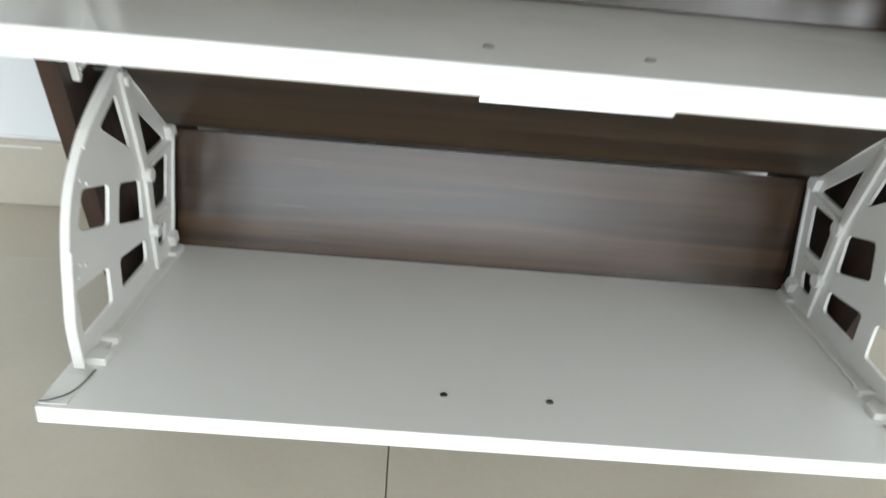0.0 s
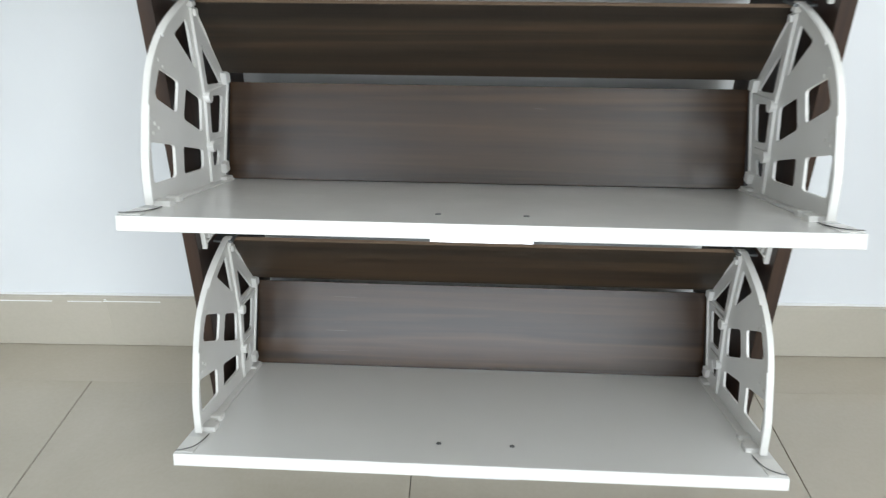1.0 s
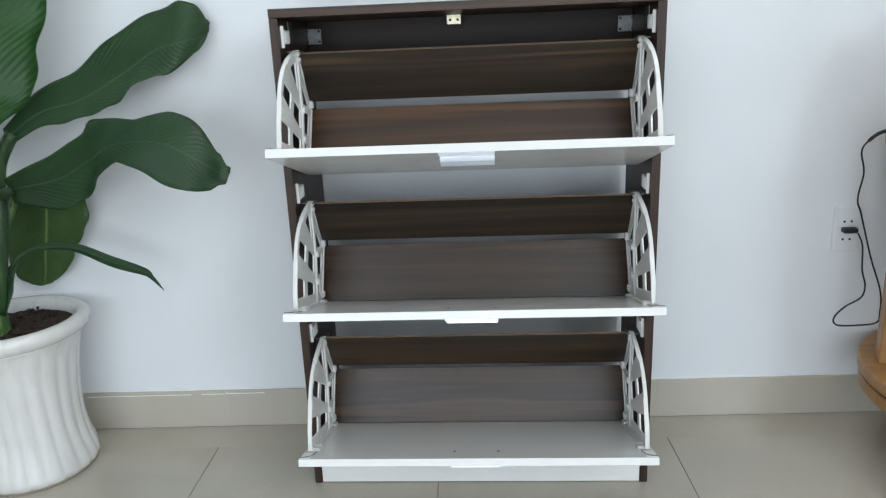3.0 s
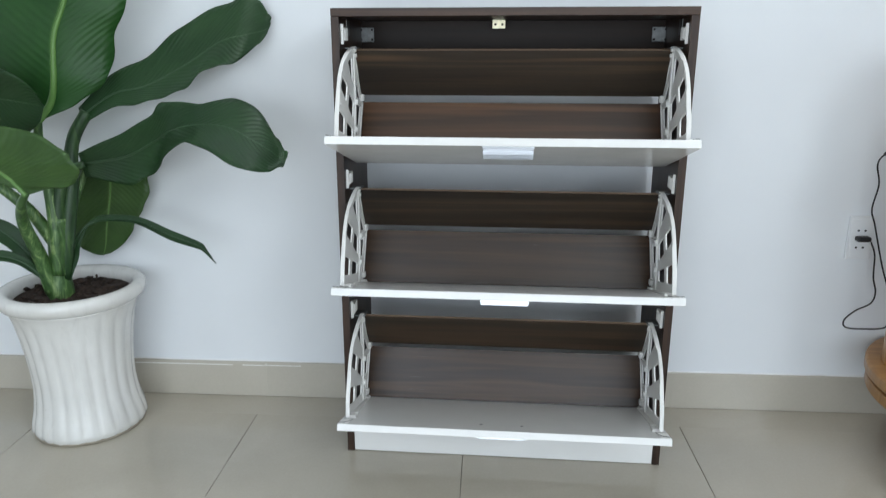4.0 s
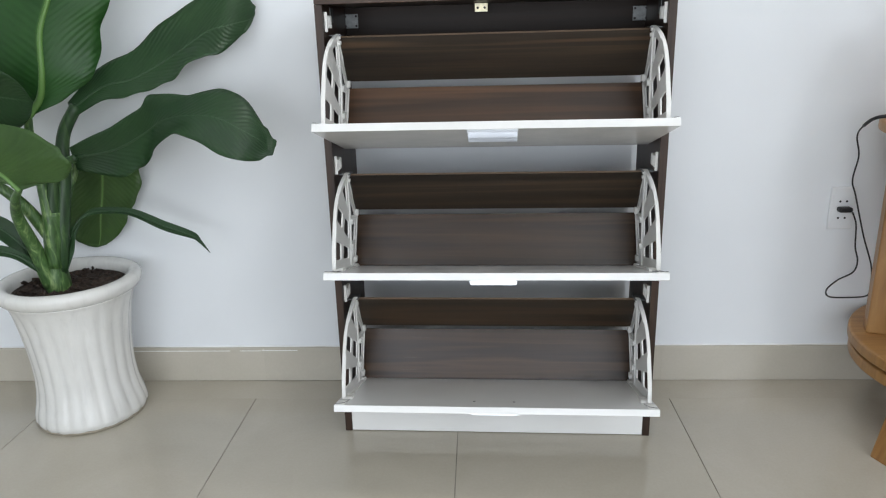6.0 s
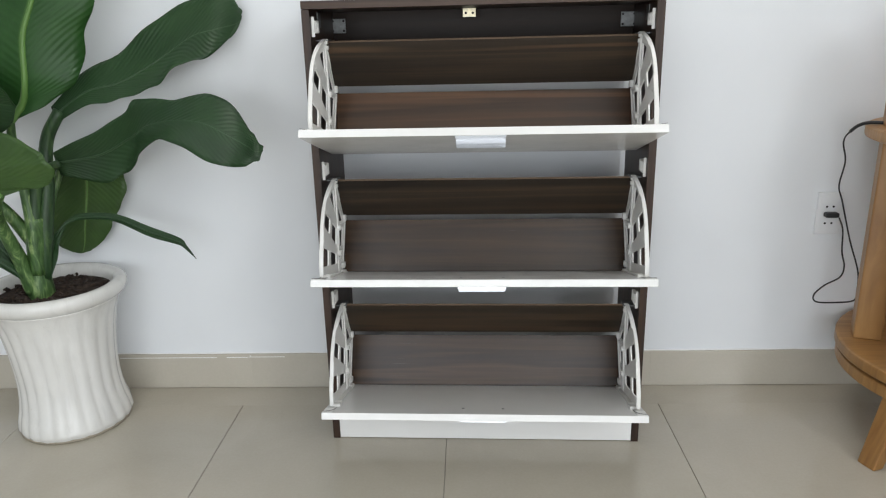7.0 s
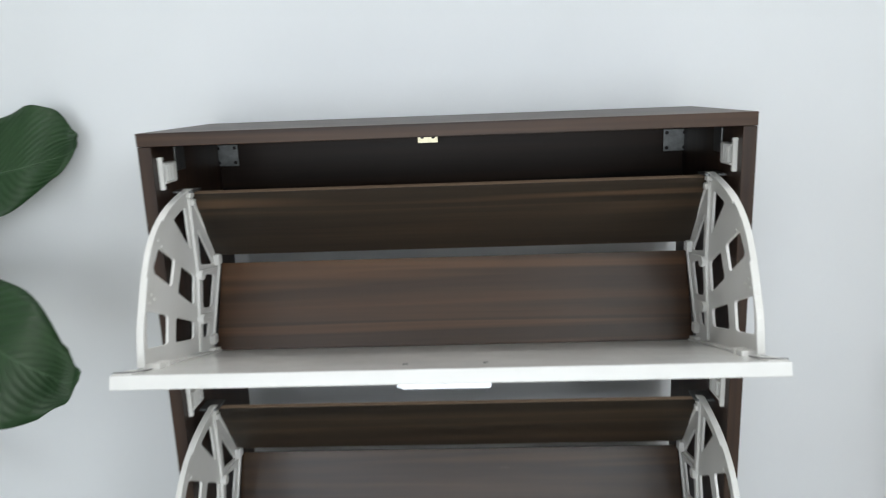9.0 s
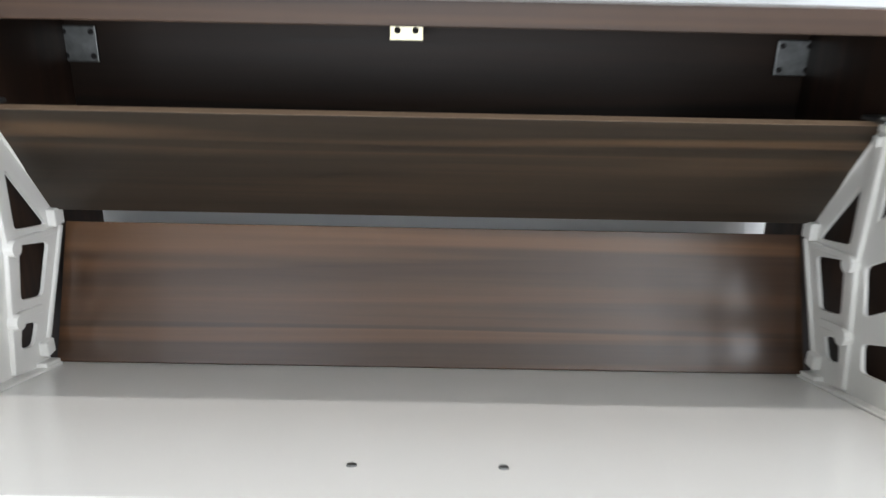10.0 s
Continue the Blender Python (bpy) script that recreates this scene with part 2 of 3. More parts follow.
M_SHEATH = sheath_mat()
M_RIB = mat("dull_green_rib", (0.024, 0.060, 0.022), 0.45)[0]
M_RIB_PALE = mat("pale_green_rib", (0.105, 0.215, 0.050), 0.4)[0]
M_PINE = pine()
M_ZINC = zinc("dull_zinc", (0.27, 0.28, 0.28), 0.42)
M_BRASS = zinc("yellow_zinc", (0.78, 0.72, 0.52), 0.35)
M_CHROME = mat("satin_aluminium", (0.52, 0.53, 0.55), 0.30, 0.95)[0]
M_BLACK = mat("black_rubber", (0.012, 0.012, 0.013), 0.45)[0]
# near black: shade inside holes and the tier gap, given as colour
M_DARK = mat("recess_shade", (0.015, 0.013, 0.012), 0.8)[0]
M_SOCKET = mat("socket_plastic", (0.78, 0.79, 0.80), 0.28)[0]
M_GREY = mat("dull_grey", (0.16, 0.155, 0.15), 0.7)[0]
M_FRAME = mat("window_frame_paint", (0.7, 0.7, 0.7), 0.4)[0]


# ---- building helpers ----
def mesh_of(name, bm, material, smooth=False):
    bmesh.ops.recalc_face_normals(bm, faces=bm.faces)
    me = bpy.data.meshes.new(name)
    bm.to_mesh(me)
    bm.free()
    me.materials.append(material)
    if smooth:
        for p in me.polygons:
            p.use_smooth = True
    return me


def thing(name, at, label, category, group="", kind=""):
    ob = new(name)
    ob.location = at
    ob.empty_display_size = 0.05
    return tagged(ob, label, category, group, kind)


def part(name, bm, material, parent=None, label="", smooth=False):
    """One mesh in world metres, under a thing or a part."""
    ob = new(name, mesh_of(name, bm, material, smooth))
    if parent is not None:
        ob.parent = parent
        if parent.data is None:
            ob.matrix_parent_inverse = Matrix.Translation(-Vector(parent.location))
    return tagged(ob, label)


def box(bm, x0, x1, y0, y1, z0, z1, bevel=0.0, m=None, seg=2):
    made = bmesh.ops.create_cube(bm, size=1.0)["verts"]
    for v in made:
        v.co = Vector(((x0 + x1) / 2 + v.co.x * (x1 - x0), (y0 + y1) / 2 + v.co.y * (y1 - y0), (z0 + z1) / 2 + v.co.z * (z1 - z0)))
    if bevel:
        edges = list({e for v in made for e in v.link_edges})
        out = bmesh.ops.bevel(bm, geom=edges, offset=bevel, segments=seg, affect="EDGES", profile=0.5)
        made = list({v for f in out["faces"] for v in f.verts} | {v for v in made if v.is_valid})
    if m is not None:
        bmesh.ops.transform(bm, matrix=m, verts=made)
    return made


def cyl(bm, r0, r1, h, m, seg=20):
    out = bmesh.ops.create_cone(bm, cap_ends=True, segments=seg, radius1=r0, radius2=r1, depth=h)["verts"]
    bmesh.ops.transform(bm, matrix=m, verts=out)
    return out


def lathe(bm, profile, seg=64, radius=None):
    """Turns (r, z) rows about z; radius(r, z, angle) may shape it."""
    rings = []
    for r, z in profile:
        ring = []
        for i in range(seg):
            a = 2 * math.pi * i / seg
            k = radius(r, z, a) if radius else r
            ring.append(bm.verts.new((k * math.cos(a), k * math.sin(a), z)))
        rings.append(ring)
    for p, q in zip(rings, rings[1:]):
        for i in range(seg):
            bm.faces.new((p[i], p[(i + 1) % seg], q[(i + 1) % seg], q[i]))
    bm.faces.new(rings[0])
    bm.faces.new(rings[-1])
    return bm


def spline(points, n):
    """A smooth line through the points."""
    p = [Vector(q) for q in points]
    p = [2 * p[0] - p[1]] + p + [2 * p[-1] - p[-2]]
    out = []
    for k in range(n + 1):
        s = k / n * (len(p) - 3)
        i = min(int(s), len(p) - 4)
        t = s - i
        a, b, c, d = p[i:i + 4]
        out.append(0.5 * (2 * b + (c - a) * t + (2 * a - 5 * b + 4 * c - d) * t * t + (3 * b - a - 3 * c + d) * t ** 3))
    return out


def tube(bm, pts, radii, seg=10):
    rings = []
    for i, p in enumerate(pts):
        t = (pts[min(i + 1, len(pts) - 1)] - pts[max(i - 1, 0)]).normalized()
        a = t.cross(Vector((0.31, 0.9, 0.27))).normalized()
        b = t.cross(a)
        r = radii(i / (len(pts) - 1)) if callable(radii) else radii
        rings.append([bm.verts.new(p + r * (math.cos(2 * math.pi * k / seg) * a + math.sin(2 * math.pi * k / seg) * b)) for k in range(seg)])
    for p, q in zip(rings, rings[1:]):
        for k in range(seg):
            bm.faces.new((p[k], p[(k + 1) % seg], q[(k + 1) % seg], q[k]))
    bm.faces.new(rings[0])
    bm.faces.new(rings[-1])


def flat_box(name, dims, material, label, bevel=0.0):
    bm = bmesh.new()
    box(bm, *dims, bevel=bevel)
    ob = part(name, bm, material)
    ob.matrix_world = ROOM
    return tagged(ob, label, kind="structure")


# ---- room ----
WALL_Y, SKIRT_Y, SKIRT_H = -0.008, -0.020, 0.111
flat_box("wall_north", (X_L - 0.15, X_R + 0.15, WALL_Y, WALL_Y + 0.15, -0.05, Z_C), M_WALL, "plain white painted plaster wall behind the cabinet")
flat_box("wall_west", (X_L - 0.15, X_L, Y_B - 0.15, WALL_Y - 0.002, -0.05, Z_C), M_WALL, "plain white painted side wall")
flat_box("ceiling", (X_L - 0.15, X_R + 0.15, Y_B - 0.15, WALL_Y + 0.15, Z_C + 0.002, Z_C + 0.12), M_CEIL, "plain white painted ceiling")


def pierced_wall(name, span, lo, hi, openings, along_x, label):
    """A wall with openings one above another, widest span first."""
    a0, a1 = min(o[0] for o in openings), max(o[1] for o in openings)
    blocks = [(span[0], a0, -0.05, Z_C), (a1, span[1], -0.05, Z_C)]
    z = -0.05
    for o in sorted(openings, key=lambda o: o[2]):
        blocks.append((a0, a1, z, o[2]))
        blocks += [(s0, s1, o[2], o[3]) for s0, s1 in ((a0, o[0]), (o[1], a1)) if s1 - s0 > 0.001]
        z = o[3]
    blocks.append((a0, a1, z, Z_C))
    bm = bmesh.new()
    for s0, s1, h0, h1 in blocks:
        if along_x:
            box(bm, s0, s1, lo, hi, h0, h1)
        else:
            box(bm, lo, hi, s0, s1, h0, h1)
    ob = part(name, bm, M_WALL)
    ob.matrix_world = ROOM
    return tagged(ob, label, kind="structure")


pierced_wall("wall_south", (X_L, X_R), Y_B - 0.15, Y_B, (WIN_B, WIN_D), True, "plain white painted wall with window and glazed door")
pierced_wall("wall_east", (Y_B - 0.15, WALL_Y - 0.002), X_R, X_R + 0.15, (WIN_R,), False, "plain white painted side wall with a window")


def window(name, opening, along_x, at):
    """A painted frame set in the opening, with two mullions."""
    a0, a1, z0, z1 = opening
    win = thing(name, (0, 0, 0), "white painted window frame in the wall opening", "window", kind="structure")
    bars = [(a0, a0 + 0.05, z0, z1), (a1 - 0.05, a1, z0, z1), (a0 + 0.05, a1 - 0.05, z0, z0 + 0.05), (a0 + 0.05, a1 - 0.05, z1 - 0.05, z1), *[(a0 + (a1 - a0) * k / 3 - 0.025, a0 + (a1 - a0) * k / 3 + 0.025, z0 + 0.05, z1 - 0.05) for k in (1, 2)]]
    for s0, s1, h0, h1 in bars:
        bm = bmesh.new()
        if along_x:
            box(bm, s0, s1, at - 0.10, at - 0.05, h0, h1, 0.003)
        else:
            box(bm, at + 0.05, at + 0.10, s0, s1, h0, h1, 0.003)
        part("window_frame", bm, M_FRAME, win)
    win.matrix_world = ROOM
    return win


window("window_1", WIN_B, True, Y_B)
window("window_2", WIN_R, False, X_R)
window("window_3", WIN_D, True, Y_B)


# housing and end caps are out of view, added to hold the inferred lamp
batten = thing("ceiling_light", (0.1, BATTEN_Y, Z_C), "slim white batten light assumed under the ceiling, out of view", "ceiling light")
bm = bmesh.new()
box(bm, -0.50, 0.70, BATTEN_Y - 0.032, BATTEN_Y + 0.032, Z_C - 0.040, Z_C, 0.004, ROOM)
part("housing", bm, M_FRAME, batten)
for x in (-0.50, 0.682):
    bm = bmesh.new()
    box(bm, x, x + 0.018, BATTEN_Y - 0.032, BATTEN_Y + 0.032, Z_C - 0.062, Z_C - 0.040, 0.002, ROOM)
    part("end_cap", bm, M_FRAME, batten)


# ---- shoe cabinet ----
W, TOP, FRONT, BACK, TH = 0.400, 1.103, -0.315, -0.038, 0.018
FLAP_W, FLAP_L, FLAP_T, SLOPE = 0.3785, 0.322, 0.0165, radians(15.5)
EDGE_Y, EDGES_Z = -0.500, (0.843, 0.513, 0.1825)
cabinet = thing("shoe_cabinet", (0, -0.18, 0), "tall dark walnut shoe cabinet with three white flaps tipped open", "shoe cabinet")

for s in (-1, 1):
    bm = bmesh.new()
    x0, x1 = sorted((s * W, s * (W - TH)))
    box(bm, x0, x1, FRONT, BACK, 0, TOP - TH, 0.0008)
    part("side_panel", bm, M_WALNUT_UP, cabinet)
bm = bmesh.new()
box(bm, -W, W, FRONT - 0.001, BACK, TOP - TH + 0.0005, TOP, 0.0008)
part("top_panel", bm, M_WALNUT, cabinet)
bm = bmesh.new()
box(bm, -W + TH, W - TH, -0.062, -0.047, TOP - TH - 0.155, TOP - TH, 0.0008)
part("back_rail", bm, M_RAIL, cabinet, "walnut rail board, darkened with the shade under the top")
bm = bmesh.new()
box(bm, -W + TH + 0.0005, W - TH - 0.0005, FRONT + 0.0015, FRONT + 0.017, 0.002, 0.066, 0.001)
part("plinth", bm, M_WHITE, cabinet, "white kickboard")

# corner plates on the back rail and the strike of the magnet catch
for s in (-1, 1):
    bm = bmesh.new()
    cx = s * 0.3680
    box(bm, cx - 0.019, cx + 0.019, -0.0650, -0.0625, 1.033, 1.069, 0.0012)
    plate = part("corner_plate", bm, M_ZINC, cabinet, "dull zinc corner plate")
    # flat discs; the holes' shade is their dark colour
    for dx, dz in ((-0.014, -0.012), (0.014, -0.012), (-0.014, 0.012), (0.014, 0.012)):
        bm = bmesh.new()
        cyl(bm, 0.0030, 0.0030, 0.0010, pose(cx + dx, -0.0652, 1.051 + dz, 90), 12)
        part("screw_hole", bm, M_DARK, plate)
    bm = bmesh.new()
    box(bm, min(s * 0.3815, s * 0.379), max(s * 0.3815, s * 0.379), -0.2450, -0.2130, 1.046, 1.080, 0.001)
    part("side_plate", bm, M_ZINC, cabinet, "small dull zinc plate")
bm = bmesh.new()
box(bm, -0.0455, -0.0135, -0.1215, -0.1200, 1.0640, 1.0848, 0.0007)
box(bm, -0.0455, -0.0135, -0.1200, -0.1000, 1.0832, 1.0848, 0.0005)
strike = part("catch_strike", bm, M_BRASS, cabinet, "small yellow zinc catch plate")
# two dark discs painted as shaded holes in the strike
for dx in (-0.0085, 0.0085):
    bm = bmesh.new()
    cyl(bm, 0.0030, 0.0030, 0.0012, pose(-0.0295 + dx, -0.1220, 1.0735, 90), 14)
    part("screw_hole", bm, M_DARK, strike)


def buffer_clip(s, z):
    """White plastic buffer on the inside of a side panel: a ribbed block on a slim plate."""
    bm = bmesh.new()
    x = s * (W - TH)
    for depth, y0, y1, z0, z1 in ((0.0065, -0.3005, -0.2960, 0.0, 0.044), (0.005, -0.2965, -0.2905, 0.0005, 0.0045), (0.005, -0.2965, -0.2905, 0.0395, 0.0435),
                                  (0.0085, -0.2890, -0.2860, 0.0095, 0.0345), (0.0085, -0.2800, -0.2770, 0.0095, 0.0345), (0.0085, -0.2710, -0.2598, 0.0095, 0.0345),
                                  (0.0080, -0.2965, -0.2605, 0.0080, 0.0115), (0.0080, -0.2965, -0.2605, 0.0325, 0.0360)):
        a, b = sorted((x, x - s * depth))
        box(bm, a, b, y0, y1, z + z0, z + z1, 0.0006, None, 1)
    clip = part("buffer_clip", bm, M_PLASTIC, cabinet, "white ribbed plastic buffer")
    bm = bmesh.new()
    a, b = sorted((x, x - s * 0.028))
    box(bm, a, b, -0.262, -0.228, z - 0.010, z - 0.0065, 0.0008)
    part("pivot_plate", bm, M_ZINC, cabinet, "thin grey steel tab")
    return clip


def rounded(poly, r, n=3):
    """The corners of a polygon, each cut to a small round."""
    out = []
    for i, p in enumerate(poly):
        p, a, b = Vector(p), Vector(poly[i - 1]), Vector(poly[(i + 1) % len(poly)])
        k = min(r, 0.4 * (a - p).length, 0.4 * (b - p).length)
        p0, p1 = p + (a - p).normalized() * k, p + (b - p).normalized() * k
        for j in range(n + 1):
            t = j / n
            out.append((1 - t) ** 2 * p0 + 2 * t * (1 - t) * p + t * t * p1)
    return out


# outline of the plastic bracket in the open flap: y behind the flap's edge, z above it
ARC = [(0.050, -0.011), (0.0585, 0.030), (0.071, 0.0575), (0.090, 0.095), (0.117, 0.130), (0.160, 0.1565), (0.206, 0.170), (0.246, 0.177)]
REAR = [(0.256, 0.168), (0.326, 0.073), (0.338, 0.045), (0.280, -0.060), (0.286, -0.0775)]
WINDOWS = [
    [(0.234, 0.1545), (0.237, 0.091), (0.190, 0.1445)],
    [(0.268, 0.118), (0.317, 0.052), (0.266, 0.063)],
    [(0.268, 0.048), (0.3145, 0.0355), (0.290, -0.0095), (0.256, 0.0)],
    [(0.251, -0.0205), (0.275, -0.029), (0.262, -0.048), (0.243, -0.0415)],
    [(0.1355, 0.1185), (0.180, 0.091), (0.160, 0.0585), (0.116, 0.0885), (0.114, 0.096)],
    [(0.198, 0.079), (0.239, 0.053), (0.225, 0.0125), (0.176, 0.046)],
    [(0.081, 0.051), (0.1395, 0.026), (0.128, -0.010), (0.070, 0.0055)],
    [(0.161, 0.0165), (0.219, -0.009), (0.211, -0.0325), (0.1505, -0.016)],
]


def bar(bm, p, q, x0, x1, width):
    """A rib from p to q in the (y, z) plane."""
    p, q = Vector(p), Vector(q)
    d = q - p
    m = Matrix.Translation((0, (p.x + q.x) / 2, (p.y + q.y) / 2)) @ Matrix.Rotation(math.atan2(d.y, d.x), 4, "X")
    box(bm, min(x0, x1), max(x0, x1), -d.length / 2, d.length / 2, -width / 2, width / 2, 0.0008, m, 1)


def bracket(s, edge_z, flap):
    bm = bmesh.new()
    xo = s * 0.3685
    arc = [Vector((q.x, q.y)) for q in spline([(y, z, 0) for y, z in ARC], 22)]
    loops = [arc + [Vector(p) for p in REAR]] + [rounded(w, 0.006) for w in WINDOWS]
    edges = []
    for loop in loops:
        vs = [bm.verts.new((xo, p[0], p[1])) for p in loop]
        edges += [bm.edges.new((vs[i], vs[(i + 1) % len(vs)])) for i in range(len(vs))]
    bmesh.ops.triangle_fill(bm, use_beauty=True, use_dissolve=False, edges=edges)
    out = bmesh.ops.extrude_face_region(bm, geom=list(bm.faces))
    bmesh.ops.translate(bm, verts=[g for g in out["geom"] if isinstance(g, bmesh.types.BMVert)], vec=(-s * 0.0035, 0, 0))
    # rims: along the arc, the rear edges, the strut and the foot
    wide = [0.0085 if i < 9 else 0.007 if i < 15 else 0.009 for i in range(len(arc) - 1)]
    for i in range(len(arc) - 1):
        bar(bm, arc[i] * 0.995, arc[i + 1] * 0.995 + (arc[i + 1] - arc[i]) * 0.10, xo + s * 0.001, xo - s * wide[i], 0.0042)
    ribs = ((REAR[0], REAR[1], 0.006, 0.005), (REAR[2], REAR[3], 0.006, 0.005), ((0.250, 0.165), (0.2515, 0.054), 0.007, 0.010), ((0.2515, 0.054), (0.228, -0.058), 0.007, 0.010), ((0.253, 0.055), (0.322, 0.044), 0.007, 0.006), ((0.243, -0.010), (0.283, -0.019), 0.006, 0.008))
    for p, q, x, wdt in ribs:
        bar(bm, p, q, xo, xo - s * x, wdt)
    bar(bm, (0.058, -0.0145), (0.286, -0.0780), xo, xo - s * 0.014, 0.0030)
    for y, z, ly, lx in ((0.067, -0.0160, 0.018, 0.022), (0.096, -0.0240, 0.012, 0.019), (0.272, -0.0725, 0.026, 0.0125)):
        m = Matrix.Translation((0, y, z)) @ Matrix.Rotation(-SLOPE, 4, "X")
        box(bm, min(xo, xo - s * lx), max(xo, xo - s * lx), -ly / 2, ly / 2, -0.004, 0.004, 0.0014, m)
    # clips that hold the boards, and hubs on the strut
    for y, z, k in ((0.327, 0.057, 0.017), (0.276, -0.056, 0.014), (0.246, 0.172, 0.012), (0.252, 0.158, 0.009)):
        box(bm, min(xo, xo - s * 0.011), max(xo, xo - s * 0.011), y - k / 2, y + k / 2, z - k / 2, z + k / 2, 0.0015)
    for y, z in ((0.2515, 0.051), (0.238, -0.012)):
        cyl(bm, 0.0080, 0.0070, 0.012, pose(xo - s * 0.006, y, z, 0, 90, 0), 14)
    for y, z in ((0.131, 0.137), (0.137, 0.127), (0.145, 0.117), (0.122, 0.128), (0.092, 0.074), (0.099, 0.066), (0.092, 0.057), (0.107, 0.058)):
        cyl(bm, 0.0024, 0.0018, 0.0016, pose(xo - s * 0.0038, y, z, 0, 90, 0), 8)
    bmesh.ops.translate(bm, verts=bm.verts, vec=(0, EDGE_Y, edge_z))
    return part("side_bracket", bm, M_PLASTIC, flap, "white plastic side bracket")


def slab(bm, p, q, x0, x1, thick, bevel=0.0008):
    """A board from p to q in the (y, z) plane, its thickness behind that line."""
    p, q = Vector(p), Vector(q)
    d = q - p
    m = Matrix.Translation((0, p.x, p.y)) @ Matrix.Rotation(math.atan2(d.y, d.x), 4, "X")
    box(bm, x0, x1, 0, d.length, -thick, 0, bevel, m)


def flap_door(edge_z, k):
    tilt = Matrix.Translation((0, EDGE_Y, edge_z)) @ Matrix.Rotation(-SLOPE, 4, "X")
    bm = bmesh.new()
    box(bm, -FLAP_W, FLAP_W, 0, FLAP_L, -FLAP_T, 0, 0.0009, tilt)
    flap = part("flap_door", bm, M_WHITE, cabinet, "glossy white flap, tipped open")
    for s in (-1, 1):
        bracket(s, edge_z, flap)
        bm = bmesh.new()      # worn corner pad beside the bracket's foot
        a, b = sorted((s * 0.3770, s * 0.354))
        box(bm, a, b, 0.004, 0.044, 0, 0.0012, 0.0005, tilt)
        pad = part("corner_pad", bm, M_PLASTIC, flap)
        bm = bmesh.new()      # its curled grey edge
        tube(bm, [tilt @ Vector((s * q.x, q.y, q.z)) for q in spline([(0.3520, 0.052, 0.0012), (0.3535, 0.034, 0.0014), (0.3580, 0.018, 0.0018), (0.3690, 0.007, 0.0024), (0.3765, 0.004, 0.0028)], 16)], 0.0007, 6)
        part("pad_edge", bm, M_GREY, pad, "thin grey curled edge", smooth=True)
    # inner boards: the lower one leans back, the upper one leans forward
    bm = bmesh.new()
    slab(bm, (EDGE_Y + 0.2915, edge_z - 0.0800), (EDGE_Y + 0.349, edge_z + 0.0450), -0.3645, 0.3645, 0.006)
    part("inner_board", bm, M_BOARDS[2 * k], flap, "dark walnut board")
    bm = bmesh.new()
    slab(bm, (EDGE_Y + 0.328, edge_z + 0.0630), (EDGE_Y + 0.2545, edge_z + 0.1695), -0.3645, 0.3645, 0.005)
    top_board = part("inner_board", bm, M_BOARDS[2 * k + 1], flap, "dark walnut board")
    bm = bmesh.new()
    d = Vector((-0.0735, 0.1065)).normalized() * 0.0009
    slab(bm, (EDGE_Y + 0.2545, edge_z + 0.1695), (EDGE_Y + 0.2545 + d.x, edge_z + 0.1695 + d.y), -0.3645, 0.3645, 0.005, 0.0)
    part("edge_band", bm, M_BAND, flap, "worn pale edge banding")
    # pull profile under the front edge
    bm = bmesh.new()
    steps = [(0.006, 0.0), (0.006, 0.0040), (0.009, 0.0040), (0.009, 0.0025), (0.050, 0.0025), (0.050, 0.0115), (0.0535, 0.0115), (0.0535, 0.0075), (0.064, 0.0075), (0.064, 0.0145), (0.0675, 0.0145), (0.0675, 0.0105), (0.080, 0.0105), (0.080, 0.0165), (0.085, 0.0165), (0.085, 0.0)]
    ends = [[bm.verts.new(tilt @ Vector((x, y, -FLAP_T - h))) for y, h in steps] for x in (-0.0525, 0.0525)]
    for q in range(len(steps)):
        r = (q + 1) % len(steps)
        bm.faces.new((ends[0][q], ends[0][r], ends[1][r], ends[1][q]))
    bm.faces.new(ends[0])
    bm.faces.new(ends[1])
    part("pull_handle", bm, M_CHROME, flap, "ribbed bright aluminium pull")
    for x in (-0.0475, 0.0475):
        bm = bmesh.new()
        cyl(bm, 0.0036, 0.0030, 0.0012, tilt @ pose(x, 0.052, 0.0004), 12)
        part("screw_head", bm, M_ZINC, flap)
    return flap


for k, z in enumerate(EDGES_Z):
    flap_door(z, k)
    for s in (-1, 1):
        buffer_clip(s, z + 0.183)


# ---- wall socket and cable ----
socket = thing("wall_socket", (0.955, 0.014, 0.524), "white double wall socket plate screwed to the wall", "socket")
SOCK = ROOM @ pose(0.957, WALL_Y, 0.524)
bm = bmesh.new()
box(bm, -0.034, 0.034, -0.009, 0.0, -0.060, 0.060, 0.003, SOCK)
plate = part("face_plate", bm, M_SOCKET, socket)
bm = bmesh.new()
box(bm, -0.026, 0.026, -0.0098, -0.0088, -0.050, 0.050, 0.0006, SOCK)
part("insert", bm, M_SOCKET, plate)
# pin holes as near-black discs, depth shown by colour alone
for dx, dz in ((-0.009, 0.020), (0.009, 0.020), (-0.009, -0.027), (0.009, -0.027)):
    bm = bmesh.new()
    cyl(bm, 0.0030, 0.0030, 0.002, SOCK @ pose(dx, -0.0100, dz, 90), 12)
    part("pin_hole", bm, M_DARK, plate)

